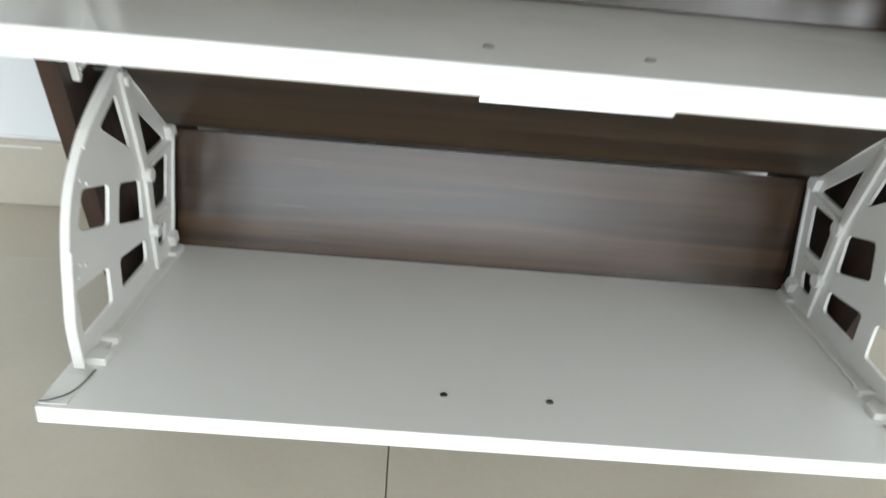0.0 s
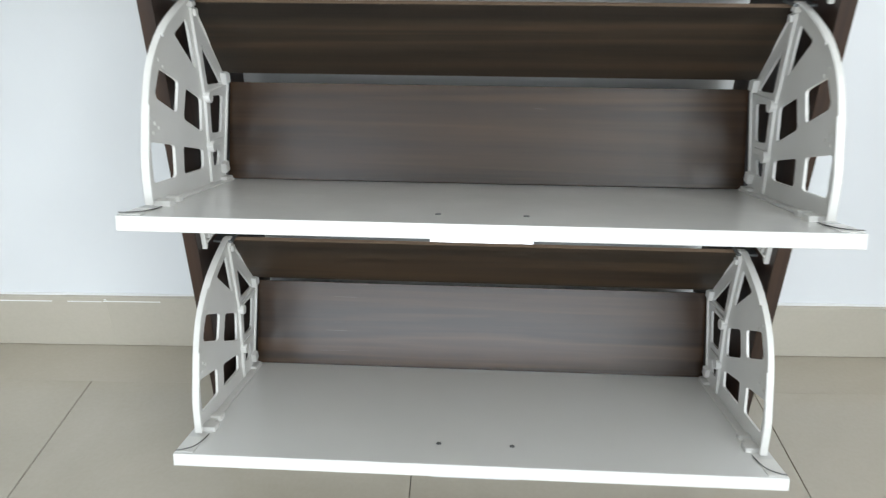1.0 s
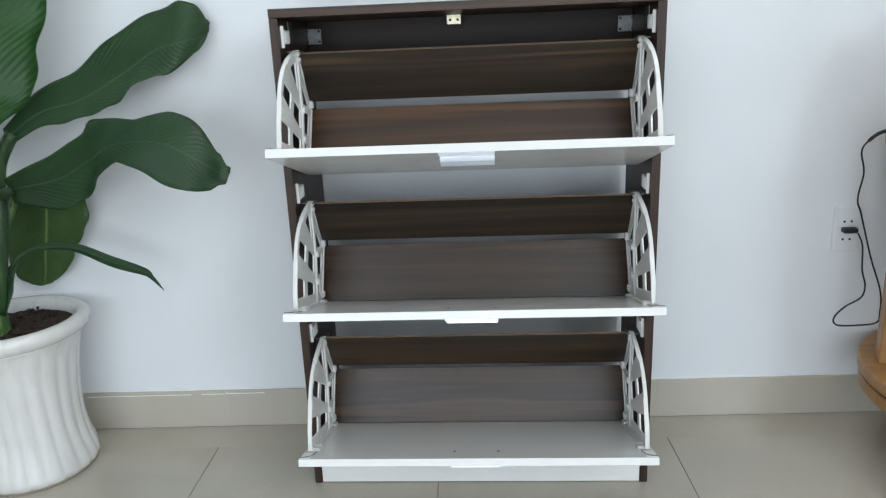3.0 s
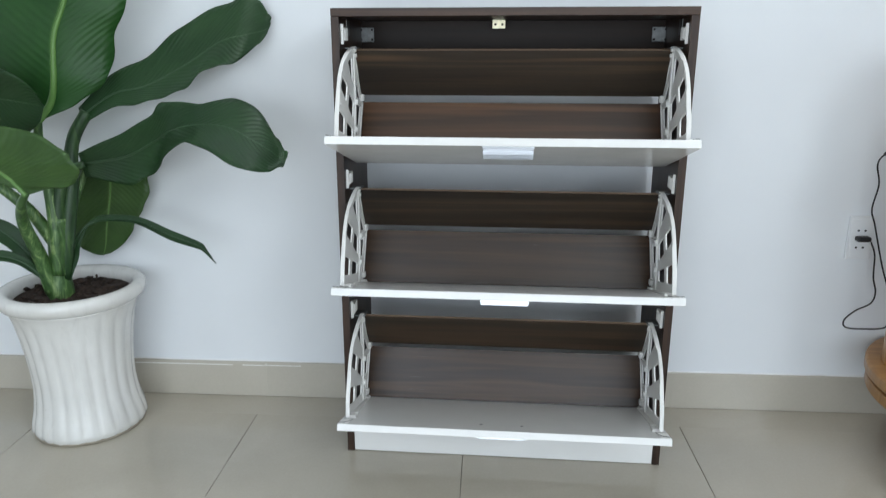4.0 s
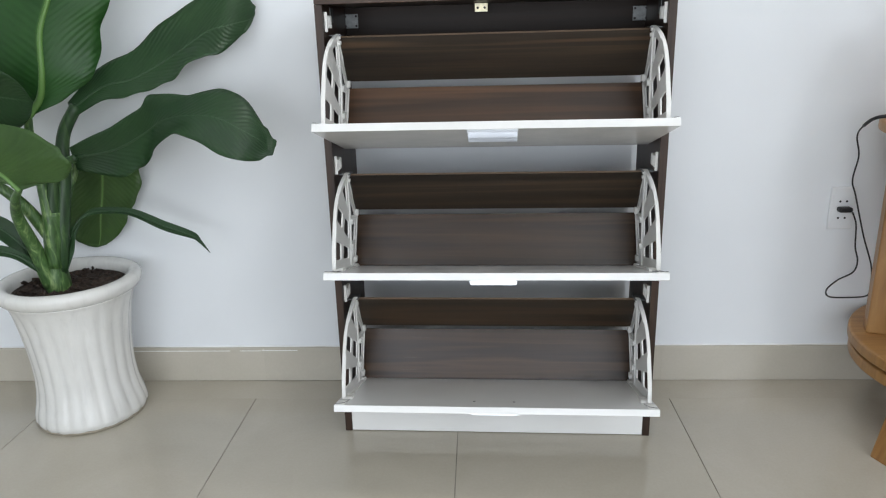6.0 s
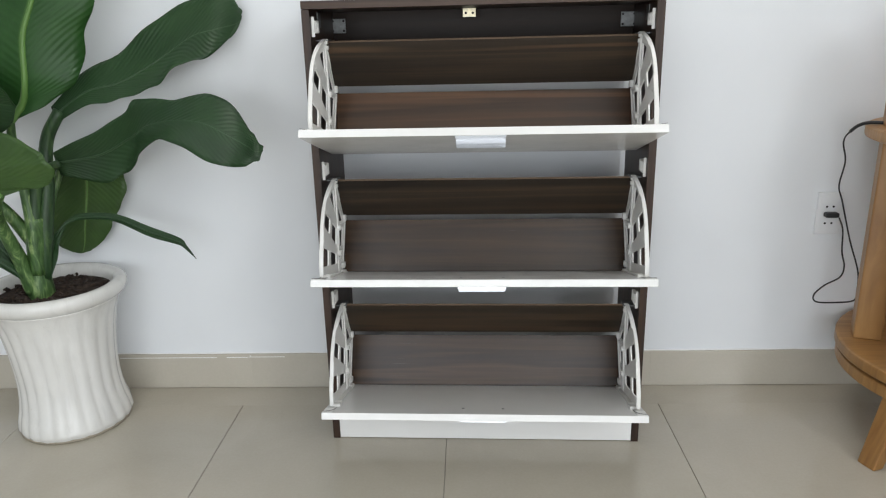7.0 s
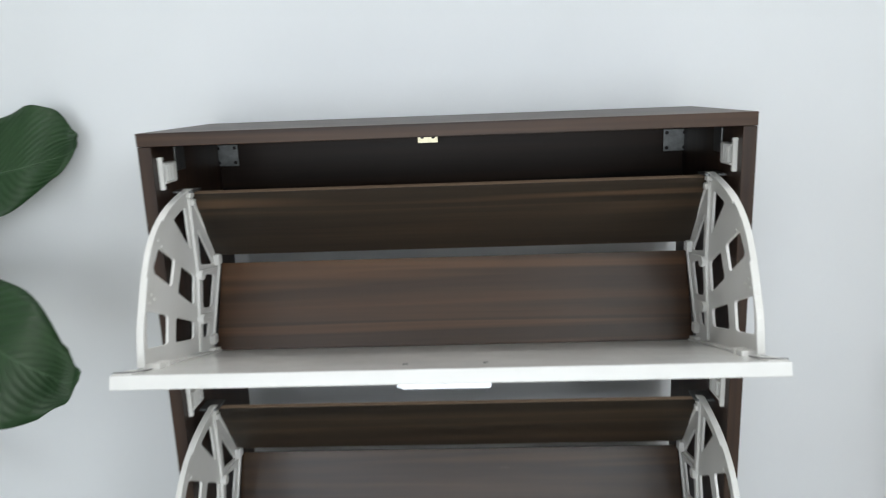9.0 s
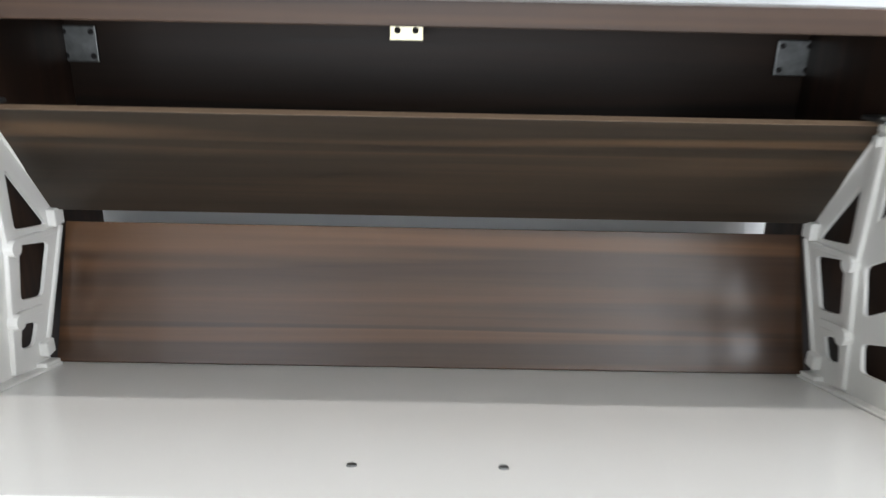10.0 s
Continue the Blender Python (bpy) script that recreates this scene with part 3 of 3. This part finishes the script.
cord = thing("power_cord", (0.95, -0.04, 0.28), "thin black power cord looping from the socket", "cable")
bm = bmesh.new()
box(bm, -0.020, 0.016, -0.034, -0.011, 0.020, 0.034, 0.005, SOCK @ pose(0.002, 0, -0.027), 3)
part("plug", bm, M_BLACK, cord, "black moulded plug", smooth=False)
run = spline([(0.975, -0.012, 0.518), (0.980, -0.030, 0.488), (0.984, -0.035, 0.427), (0.993, -0.040, 0.388), (0.971, -0.070, 0.366), (0.914, -0.110, 0.357), (0.873, -0.145, 0.343), (0.879, -0.149, 0.325), (0.933, -0.130, 0.315), (1.005, -0.090, 0.305), (1.016, -0.080, 0.329), (1.021, -0.060, 0.379), (0.993, -0.050, 0.464), (0.958, -0.050, 0.573), (0.944, -0.050, 0.616), (0.951, -0.050, 0.680), (0.935, -0.060, 0.732), (0.926, -0.100, 0.763), (0.937, -0.150, 0.793), (1.000, -0.180, 0.7945)], 150)
bm = bmesh.new()
tube(bm, run, 0.0021, 8)
part("cable", bm, M_BLACK, cord, smooth=True)
bm = bmesh.new()
tube(bm, run[-16:], 0.0042, 10)
part("strain_relief", bm, M_BLACK, cord, "thicker black cord end", smooth=True)


# ---- round plant stand of pale wood ----
CX, CY, R_D = 1.255, -0.275, 0.340
stand = thing("round_stand", (CX, CY, 0), "two-tier round stand of honey-coloured solid wood on splayed legs", "stand")


def disc(z0, z1, r):
    bm = bmesh.new()
    e = 0.006
    lathe(bm, [(r - e, z0), (r - 0.0015, z0 + 0.002), (r, z0 + e), (r, z1 - e), (r - 0.0015, z1 - 0.002), (r - e, z1)], 96)
    bmesh.ops.translate(bm, verts=bm.verts, vec=(CX, CY, 0))
    return bm


part("tier", disc(0.216, 0.246, R_D), M_PINE, stand)
part("tier_base", disc(0.176, 0.208, R_D - 0.006), M_PINE, stand)
# inset ring coloured with the shade between tier and base
bm = bmesh.new()
lathe(bm, [(R_D - 0.02, 0.208), (R_D - 0.02, 0.216)], 64)
bmesh.ops.translate(bm, verts=bm.verts, vec=(CX, CY, 0))
part("shadow_gap", bm, M_DARK, stand)
part("tier", disc(0.762, 0.790, R_D), M_PINE, stand)
for k in range(4):
    a = radians(112.5 + 90 * k)
    bm = bmesh.new()
    top, foot = Vector((0.290, 0, 0.176)), Vector((0.345, 0, 0.0))
    m = pose(CX, CY, 0) @ Matrix.Rotation(a, 4, "Z")
    vs = box(bm, -0.02, 0.02, -0.024, 0.024, 0, 0.176, 0.004)
    for v in vs:
        v.co.x = (v.co.x * (0.75 + 1.4 * v.co.z)) + foot.x + (top.x - foot.x) * v.co.z / 0.176
    bmesh.ops.transform(bm, matrix=m, verts=bm.verts)
    part("leg", bm, M_PINE, stand)
for k in range(8):
    m = pose(CX, CY, 0) @ Matrix.Rotation(radians(27 + 45 * k), 4, "Z")
    for z0, z1 in ((0.246, 0.762), (0.790, 1.05)):
        bm = bmesh.new()
        box(bm, 0.240, 0.305, -0.026, 0.026, z0, z1, 0.004, m)
        part("upright", bm, M_PINE, stand)


# ---- plant pot ----
PX, PY = -1.158, -0.226
pot = thing("plant_pot", (PX, PY, 0), "tall white glazed ceramic pot with fluted sides on the floor", "plant pot")


def flute(r, z, a):
    k = max(0.0, min(1.0, (0.362 - z) / 0.06)) * (0.55 + 0.45 * min(1, z / 0.05))
    wob = 0.6 * math.sin(3.0 * a + 9 * z) + 0.4 * math.sin(7 * a)
    ph = 22 * a + 1.1 * math.sin(5 * z) + 0.5 * wob
    return r + k * (0.0042 * (abs(math.sin(ph / 2)) ** 0.8 - 0.6) + 0.0016 * wob)


prof = [(0.125, 0.0), (0.141, 0.004), (0.1468, 0.018), (0.1435, 0.040), (0.1350, 0.072), (0.1295, 0.105), (0.1270, 0.140), (0.1280, 0.182), (0.1320, 0.230), (0.1385, 0.280), (0.1470, 0.322), (0.1570, 0.353), (0.1655, 0.369)]
fine = []
for (r0, z0), (r1, z1) in zip(prof, prof[1:]):
    fine += [(r0 + (r1 - r0) * t / 3, z0 + (z1 - z0) * t / 3) for t in range(3)]
fine.append(prof[-1])
bm = bmesh.new()
lathe(bm, fine + [(0.155, 0.371), (0.146, 0.358), (0.141, 0.32)], 176, flute)
bmesh.ops.translate(bm, verts=bm.verts, vec=(PX, PY, 0))
part("pot_body", bm, M_CERAMIC, pot, smooth=True)
bm = bmesh.new()
lathe(bm, [(0.164, 0.368), (0.174, 0.373), (0.1815, 0.384), (0.1838, 0.395), (0.1815, 0.405), (0.174, 0.411), (0.163, 0.412), (0.153, 0.408), (0.1475, 0.399), (0.146, 0.382), (0.1455, 0.365)], 96)
bmesh.ops.translate(bm, verts=bm.verts, vec=(PX, PY, 0))
part("pot_rim", bm, M_CERAMIC, pot, smooth=True)
bm = bmesh.new()
lathe(bm, [(0.128, 0.0004), (0.1425, 0.0010), (0.1440, 0.0070), (0.1405, 0.0085)], 96)
bmesh.ops.translate(bm, verts=bm.verts, vec=(PX, PY, 0))
part("foot_ring", bm, M_RAW, pot, "raw unglazed foot edge", smooth=True)
bm = bmesh.new()
rng = random.Random(5)
rings = 12
rows = [[bm.verts.new((PX, PY, 0.389))]]
for i in range(1, rings + 1):
    r = 0.1455 * i / rings
    rows.append([bm.verts.new((PX + r * math.cos(2 * math.pi * j / 60), PY + r * math.sin(2 * math.pi * j / 60), 0.379 + 0.010 * (1 - i / rings) + (rng.uniform(-0.005, 0.006) if i < rings else 0))) for j in range(60)])
for j in range(60):
    bm.faces.new((rows[0][0], rows[1][j], rows[1][(j + 1) % 60]))
for p, q in zip(rows[1:], rows[2:]):
    for j in range(60):
        bm.faces.new((p[j], q[j], q[(j + 1) % 60], p[(j + 1) % 60]))
soil = part("soil", bm, M_SOIL, pot, "dark potting soil with bark chips")
bm = bmesh.new()
for i in range(90):
    a, r = rng.uniform(0, 6.28), 0.137 * math.sqrt(rng.random())
    m = pose(PX + r * math.cos(a), PY + r * math.sin(a), 0.388, rng.uniform(-40, 40), rng.uniform(-40, 40), rng.uniform(0, 360))
    k = rng.uniform(0.004, 0.011)
    box(bm, -k, k, -k * 0.6, k * 0.6, -0.002, 0.002, 0, m)
tagged(part("bark_mulch", bm, M_SOIL, pot), kind="stuff")


# ---- broad-leaved plant ----
plant = thing("banana_plant", (PX - 0.012, PY - 0.01, 0.36), "broad-leaved green foliage plant growing in the white pot", "plant")


def leaf(spine, half, face, material, full=0.45, tip=2.6, cup=0.15, wave=0.004, right=1.0, left=1.0, seed=0, rib=0.0045, base=0.75, vein=None, point=0.0, label="broad glossy green leaf"):
    """A blade along a smooth spine; half: its greatest half width; face: the way its upper side looks."""
    n, m = 36, 12
    pts = spline(spine, n)
    rg = random.Random(seed)
    ph = [rg.uniform(0, 6.28) for _ in range(4)]
    bm = bmesh.new()
    uv = bm.loops.layers.uv.new("UVMap")
    grid, at = [], {}
    for i, p in enumerate(pts):
        v = i / n
        t = (pts[min(i + 1, n)] - pts[max(i - 1, 0)]).normalized()
        side = t.cross(Vector(face)).normalized()
        nrm = side.cross(t)
        w = math.sin(math.pi / 2 * v / full) ** base if v < full else math.sqrt(max(0.0, 1 - ((v - full) / (1 - full)) ** tip))
        if point and v >= full:
            w = (1 - (v - full) / (1 - full)) ** point
        w = half * max(w, 0.012)
        row = []
        for j in range(m + 1):
            s = 2 * j / m - 1
            k = w * (right if s > 0 else left) * (1 + 0.05 * math.sin(9 * v + ph[0] + s) + 0.03 * math.sin(23 * v + ph[1]))
            up = cup * k * abs(s) ** 1.6 + wave * abs(s) ** 2 * (math.sin(17 * v + ph[2] + 2 * s) + 0.6 * math.sin(31 * v + ph[3])) - 0.002 * (1 - abs(s)) ** 6
            vert = bm.verts.new(p + side * (s * k) + nrm * up)
            at[vert] = (0.5 + 0.5 * s, v)
            row.append(vert)
        grid.append(row)
    for p, q in zip(grid, grid[1:]):
        for j in range(m):
            f = bm.faces.new((p[j], p[j + 1], q[j + 1], q[j]))
            for lp in f.loops:
                lp[uv].uv = at[lp.vert]
    blade = part("leaf", bm, material, plant, label, smooth=True)
    so = blade.modifiers.new("thickness", "SOLIDIFY")
    so.thickness, so.offset = 0.0012, 0
    bm = bmesh.new()
    tube(bm, pts[:-3], lambda k: rib * (1 - 0.85 * k) + 0.0004, 8)
    part("midrib", bm, vein or M_RIB, blade, smooth=True)
    return blade


def stalk(points, r0, r1, material=None):
    bm = bmesh.new()
    tube(bm, spline(points, 24), lambda k: r0 + (r1 - r0) * k, 12)
    part("leaf_stalk", bm, material or M_STALK, plant, smooth=True)


def blade(one, other, material, rib=0.5, cup=0.10, wave=0.005, seed=0, width=0.003, vein=None, label="broad glossy green leaf"):
    """A leaf between its two edges, which run from the stalk to the tip; rib: the midrib's place between them."""
    n, m = 48, 14
    a, b = spline(one, n), spline(other, n)
    rg = random.Random(seed)
    ph = [rg.uniform(0, 6.28) for _ in range(5)]
    bm = bmesh.new()
    uv = bm.loops.layers.uv.new("UVMap")
    grid, at, line = [], {}, []
    for i in range(n + 1):
        v = i / n
        k, q = min(i + 1, n), max(i - 1, 0)
        along = (a[k] + b[k] - a[q] - b[q]).normalized()
        across = b[i] - a[i]
        w = across.length
        nrm = along.cross(across).normalized()
        fade = math.sin(math.pi * min(1.0, 1.15 * v + 0.02)) if v < 0.85 else max(0.0, (1 - v) / 0.15)
        row = []
        for j in range(m + 1):
            u = j / m
            s = (u - rib) / (rib if u < rib else 1 - rib)
            fold = cup * w * (abs(s) ** 1.5 - 0.35) * fade
            ripple = wave * fade * abs(s) ** 1.6 * (math.sin(15 * v + ph[0] + 1.7 * s) + 0.6 * math.sin(29 * v + ph[1] - s) + 0.35 * math.sin(53 * v + ph[2]))
            edge = 0.004 * fade * (abs(s) ** 6) * (math.sin(21 * v + ph[3]) + 0.7 * math.sin(47 * v + ph[4] + s))
            vert = bm.verts.new(a[i] + across * u + nrm * (fold + ripple) + across.normalized() * edge * (1 if s > 0 else -1))
            at[vert] = (0.5 + 0.5 * s, v)
            row.append(vert)
        line.append(a[i] + across * rib + nrm * (-0.35 * cup * w * fade))
        grid.append(row)
    for p, q in zip(grid, grid[1:]):
        for j in range(m):
            f = bm.faces.new((p[j], p[j + 1], q[j + 1], q[j]))
            for lp in f.loops:
                lp[uv].uv = at[lp.vert]
    leaf_ob = part("leaf", bm, material, plant, label, smooth=True)
    so = leaf_ob.modifiers.new("thickness", "SOLIDIFY")
    so.thickness, so.offset = 0.0012, 0
    bm = bmesh.new()
    tube(bm, line[:-3], lambda k: width * (1 - 0.85 * k) + 0.0004, 8)
    part("midrib", bm, vein or M_RIB, leaf_ob, smooth=True)
    return leaf_ob


SB = (PX - 0.015, PY - 0.030)
bm = bmesh.new()
tube(bm, spline([(SB[0], SB[1], 0.355), (SB[0] + 0.004, SB[1], 0.43), (SB[0] + 0.014, SB[1], 0.50), (SB[0] + 0.026, SB[1], 0.60)], 30), lambda k: 0.030 - 0.004 * k + 0.004 * math.sin(9 * k) * (1 - k), 20)
part("stem", bm, M_STALK, plant, "thick mottled green stem", smooth=True)
stalk([(SB[0] - 0.010, SB[1] - 0.01, 0.40), (-1.190, -0.29, 0.50), (-1.183, -0.34, 0.60), (-1.135, -0.405, 0.662), (-1.098, -0.432, 0.697)], 0.022, 0.007)
stalk([(SB[0] + 0.012, SB[1], 0.43), (-1.135, -0.25, 0.55), (-1.115, -0.24, 0.66), (-1.108, -0.215, 0.785), (-1.066, -0.203, 0.862)], 0.021, 0.015, M_SHEATH)
stalk([(SB[0] + 0.012, SB[1] - 0.01, 0.45), (-1.150, -0.27, 0.56), (-1.155, -0.265, 0.68), (-1.162, -0.268, 0.78), (-1.152, -0.271, 0.855)], 0.020, 0.009)
stalk([(-1.150, -0.262, 0.56), (-1.135, -0.26, 0.65), (-1.110, -0.255, 0.712), (-1.060, -0.25, 0.738)], 0.019, 0.010, M_SHEATH)
stalk([(-1.165, -0.25, 0.52), (-1.215, -0.29, 0.64), (-1.330, -0.335, 0.76), (-1.440, -0.350, 0.850)], 0.018, 0.007)
stalk([(-1.145, -0.235, 0.56), (-1.120, -0.20, 0.66), (-1.090, -0.155, 0.755), (-1.075, -0.125, 0.740)], 0.013, 0.006)

blade([(-1.150, -0.270, 0.845), (-1.062, -0.250, 0.885), (-0.990, -0.250, 0.940), (-0.953, -0.250, 1.039), (-0.912, -0.250, 1.128), (-0.890, -0.270, 1.240), (-0.900, -0.310, 1.350), (-0.945, -0.350, 1.430)],
      [(-1.160, -0.270, 0.845), (-1.225, -0.260, 0.885), (-1.285, -0.260, 0.950), (-1.300, -0.260, 1.050), (-1.260, -0.260, 1.140), (-1.180, -0.280, 1.250), (-1.070, -0.310, 1.360), (-0.955, -0.350, 1.430)],
      M_LEAF_FRESH, rib=0.38, cup=-0.10, wave=0.006, seed=1, width=0.010, vein=M_RIB_PALE)
leaf([(-1.440, -0.350, 0.850), (-1.340, -0.345, 0.885), (-1.230, -0.340, 0.905), (-1.100, -0.320, 0.885)], 0.112, (0.1, -1, -0.45), M_LEAF, full=0.45, seed=2, rib=0.003)
blade([(-1.088, -0.200, 0.872), (-1.014, -0.173, 0.948), (-0.938, -0.145, 0.981), (-0.830, -0.111, 1.064), (-0.713, -0.083, 1.129), (-0.655, -0.070, 1.138), (-0.622, -0.061, 1.098), (-0.620, -0.060, 1.082)],
      [(-1.076, -0.210, 0.832), (-0.975, -0.215, 0.876), (-0.885, -0.218, 0.888), (-0.800, -0.210, 0.915), (-0.738, -0.192, 0.963), (-0.684, -0.177, 0.980), (-0.640, -0.095, 1.034), (-0.621, -0.062, 1.074)],
      M_LEAF, rib=0.56, cup=-0.09, wave=0.004, seed=3)
blade([(-1.068, -0.260, 0.765), (-0.967, -0.235, 0.813), (-0.869, -0.238, 0.865), (-0.815, -0.240, 0.888), (-0.729, -0.254, 0.888), (-0.645, -0.270, 0.895), (-0.585, -0.288, 0.864), (-0.526, -0.327, 0.799), (-0.505, -0.343, 0.786)],
      [(-1.070, -0.240, 0.705), (-0.966, -0.219, 0.681), (-0.900, -0.222, 0.708), (-0.830, -0.282, 0.757), (-0.735, -0.365, 0.799), (-0.645, -0.435, 0.788), (-0.560, -0.472, 0.762), (-0.512, -0.395, 0.754), (-0.506, -0.350, 0.776)],
      M_LEAF, rib=0.46, cup=-0.10, wave=0.006, seed=4)
blade([(-1.070, -0.125, 0.745), (-0.992, -0.100, 0.722), (-0.979, -0.090, 0.667), (-1.001, -0.085, 0.603), (-1.032, -0.085, 0.546), (-1.069, -0.085, 0.496), (-1.110, -0.085, 0.461), (-1.145, -0.088, 0.449)],
      [(-1.080, -0.125, 0.745), (-1.190, -0.100, 0.705), (-1.222, -0.090, 0.647), (-1.229, -0.085, 0.583), (-1.225, -0.085, 0.520), (-1.202, -0.085, 0.470), (-1.175, -0.085, 0.453), (-1.152, -0.088, 0.449)],
      M_LEAF_BACK, rib=0.48, cup=-0.05, wave=0.003, seed=5, vein=M_RIB_PALE, label="olive green leaf hanging against the wall")
leaf([(-1.165, -0.262, 0.405), (-1.136, -0.240, 0.497), (-1.110, -0.225, 0.555), (-1.083, -0.212, 0.578), (-1.047, -0.205, 0.585), (-0.970, -0.197, 0.579), (-0.888, -0.192, 0.541), (-0.815, -0.188, 0.513), (-0.796, -0.186, 0.498), (-0.770, -0.185, 0.462)], 0.0128, (0.3, -0.8, 0.6), M_LEAF, full=0.70, point=0.9, base=2.2, cup=0.5, wave=0.0025, seed=6, rib=0.0034, label="narrow curled dark green leaf")
leaf([(-1.160, -0.262, 0.400), (-1.142, -0.248, 0.465), (-1.122, -0.232, 0.530), (-1.092, -0.216, 0.574)], 0.015, (0.5, -0.8, 0.2), M_LEAF, full=0.45, point=0.8, cup=0.5, wave=0.002, seed=16, rib=0.003, label="folded green leaf sheath at the stem")
blade([(-1.092, -0.432, 0.694), (-1.040, -0.424, 0.709), (-0.990, -0.432, 0.716), (-0.964, -0.438, 0.738), (-0.961, -0.440, 0.778), (-0.990, -0.440, 0.805), (-1.055, -0.442, 0.837), (-1.130, -0.448, 0.853), (-1.250, -0.480, 0.860), (-1.360, -0.520, 0.835)],
      [(-1.100, -0.432, 0.692), (-1.120, -0.436, 0.706), (-1.145, -0.440, 0.728), (-1.175, -0.446, 0.748), (-1.210, -0.455, 0.768), (-1.255, -0.470, 0.788), (-1.300, -0.490, 0.800), (-1.360, -0.520, 0.826)],
      M_LEAF_BACK, rib=0.90, cup=0.05, wave=0.004, seed=7, width=0.006, vein=M_RIB_PALE, label="olive green leaf folded along its rib")
leaf([(-1.178, -0.270, 0.420), (-1.225, -0.280, 0.505), (-1.280, -0.290, 0.566), (-1.345, -0.300, 0.600)], 0.026, (0.2, -0.8, 0.6), M_LEAF, full=0.5, cup=0.4, wave=0.002, seed=8, label="small folded green leaf")
leaf([(-1.180, -0.280, 0.425), (-1.230, -0.310, 0.495), (-1.300, -0.330, 0.512), (-1.370, -0.350, 0.490)], 0.014, (0.2, -0.8, 0.6), M_LEAF, full=0.5, cup=0.4, wave=0.001, seed=9, label="small narrow green leaf")


# ---- floor and skirting, piece by piece ----
flat_box("floor", (X_L - 0.15, X_R + 0.15, Y_B - 0.15, WALL_Y + 0.10, -0.15, -0.0030), M_GROUT, "polished beige porcelain tiles with thin dark joints")
floor = bpy.data.objects["floor"]
TILE, JOINT_X, JOINT_Y = 0.600, -0.107, -0.128
GAP = 0.0007


def tile_mesh(name, w, d, h, material, bevel=0.0007):
    bm = bmesh.new()
    box(bm, GAP, w - GAP, GAP, d - GAP, -h, 0, bevel, None, 1)
    return mesh_of(name, bm, material)


shared = {}
x = JOINT_X - 7 * TILE
while x < X_R:
    x0, x1 = max(x, X_L), min(x + TILE, X_R)
    y = JOINT_Y - 8 * TILE
    while y < JOINT_Y - 0.01:
        y0, y1 = max(y, Y_B), min(y + TILE, JOINT_Y)
        if x1 - x0 > 0.01 and y1 - y0 > 0.01:
            key = (round(x1 - x0, 3), round(y1 - y0, 3))
            if key not in shared:
                shared[key] = tile_mesh("tile", x1 - x0, y1 - y0, 0.008, M_TILE)
            ob = new("tile", shared[key])
            ob.parent = floor
            ob.matrix_local = pose(x0, y0, 0)
        y += TILE
    x += TILE

# cut strips along the wall, tightly jointed
for x0, x1 in ((X_L, -2.39), (-2.39, -1.19), (-1.19, 0.01), (0.01, 1.21), (1.21, X_R)):
    bm = bmesh.new()
    box(bm, x0 + 0.00005, x1 - 0.00005, JOINT_Y - 0.0012, WALL_Y - 0.001, -0.008, 0, 0.0001, None, 1)
    ob = new("tile", mesh_of("wall_strip", bm, M_TILE))
    ob.parent = floor

skirt = flat_box("baseboard", (X_L, X_R, SKIRT_Y + 0.005, WALL_Y, 0.0005, SKIRT_H - 0.004), M_CAULK, "beige glazed tile skirting along the wall")
x = JOINT_X - 7 * TILE
while x < X_R:
    x0, x1 = max(x, X_L), min(x + TILE, X_R)
    if x1 - x0 > 0.01:
        bm = bmesh.new()
        box(bm, 0.00005, x1 - x0 - 0.00005, SKIRT_Y, WALL_Y - 0.0005, 0.0012, SKIRT_H, 0.0002, None, 1)
        ob = new("tile", mesh_of("skirting_tile", bm, M_SKIRT))
        ob.parent = skirt
        ob.matrix_local = pose(x0, 0, 0)
    x += TILE

# uneven bead of white filler on the skirting, with a few dried drips
rng = random.Random(11)
bm = bmesh.new()
line = [Vector((X_L + 0.02 + 0.05 * i, WALL_Y - 0.002, SKIRT_H + 0.001 + rng.uniform(-0.0012, 0.0012))) for i in range(int((X_R - X_L) / 0.05))]
tube(bm, line, lambda k: 0.0026 + 0.0010 * math.sin(140 * k) * math.sin(57 * k), 8)
bead = part("filler_bead", bm, M_CAULK, None)
bead.matrix_world = ROOM
tagged(bead, "uneven white filler bead along the skirting", kind="structure")
bead.parent = skirt
bead.matrix_parent_inverse = ROOM.inverted()
for x0, w, z in ((-1.110, 0.30, 0.1005), (-0.780, 0.065, 0.1005), (-0.712, 0.11, 0.1015), (-0.709, 0.004, 0.105), (-1.30, 0.05, 0.103), (0.455, 0.012, 0.104)):
    bm = bmesh.new()
    box(bm, x0, x0 + w, SKIRT_Y - 0.0007, SKIRT_Y + 0.0004, z, z + 0.0022, 0.0003, ROOM, 1)
    ob = part("paint_smear", bm, M_CAULK, None)
    ob.parent = skirt
    ob.matrix_parent_inverse = ROOM.inverted()
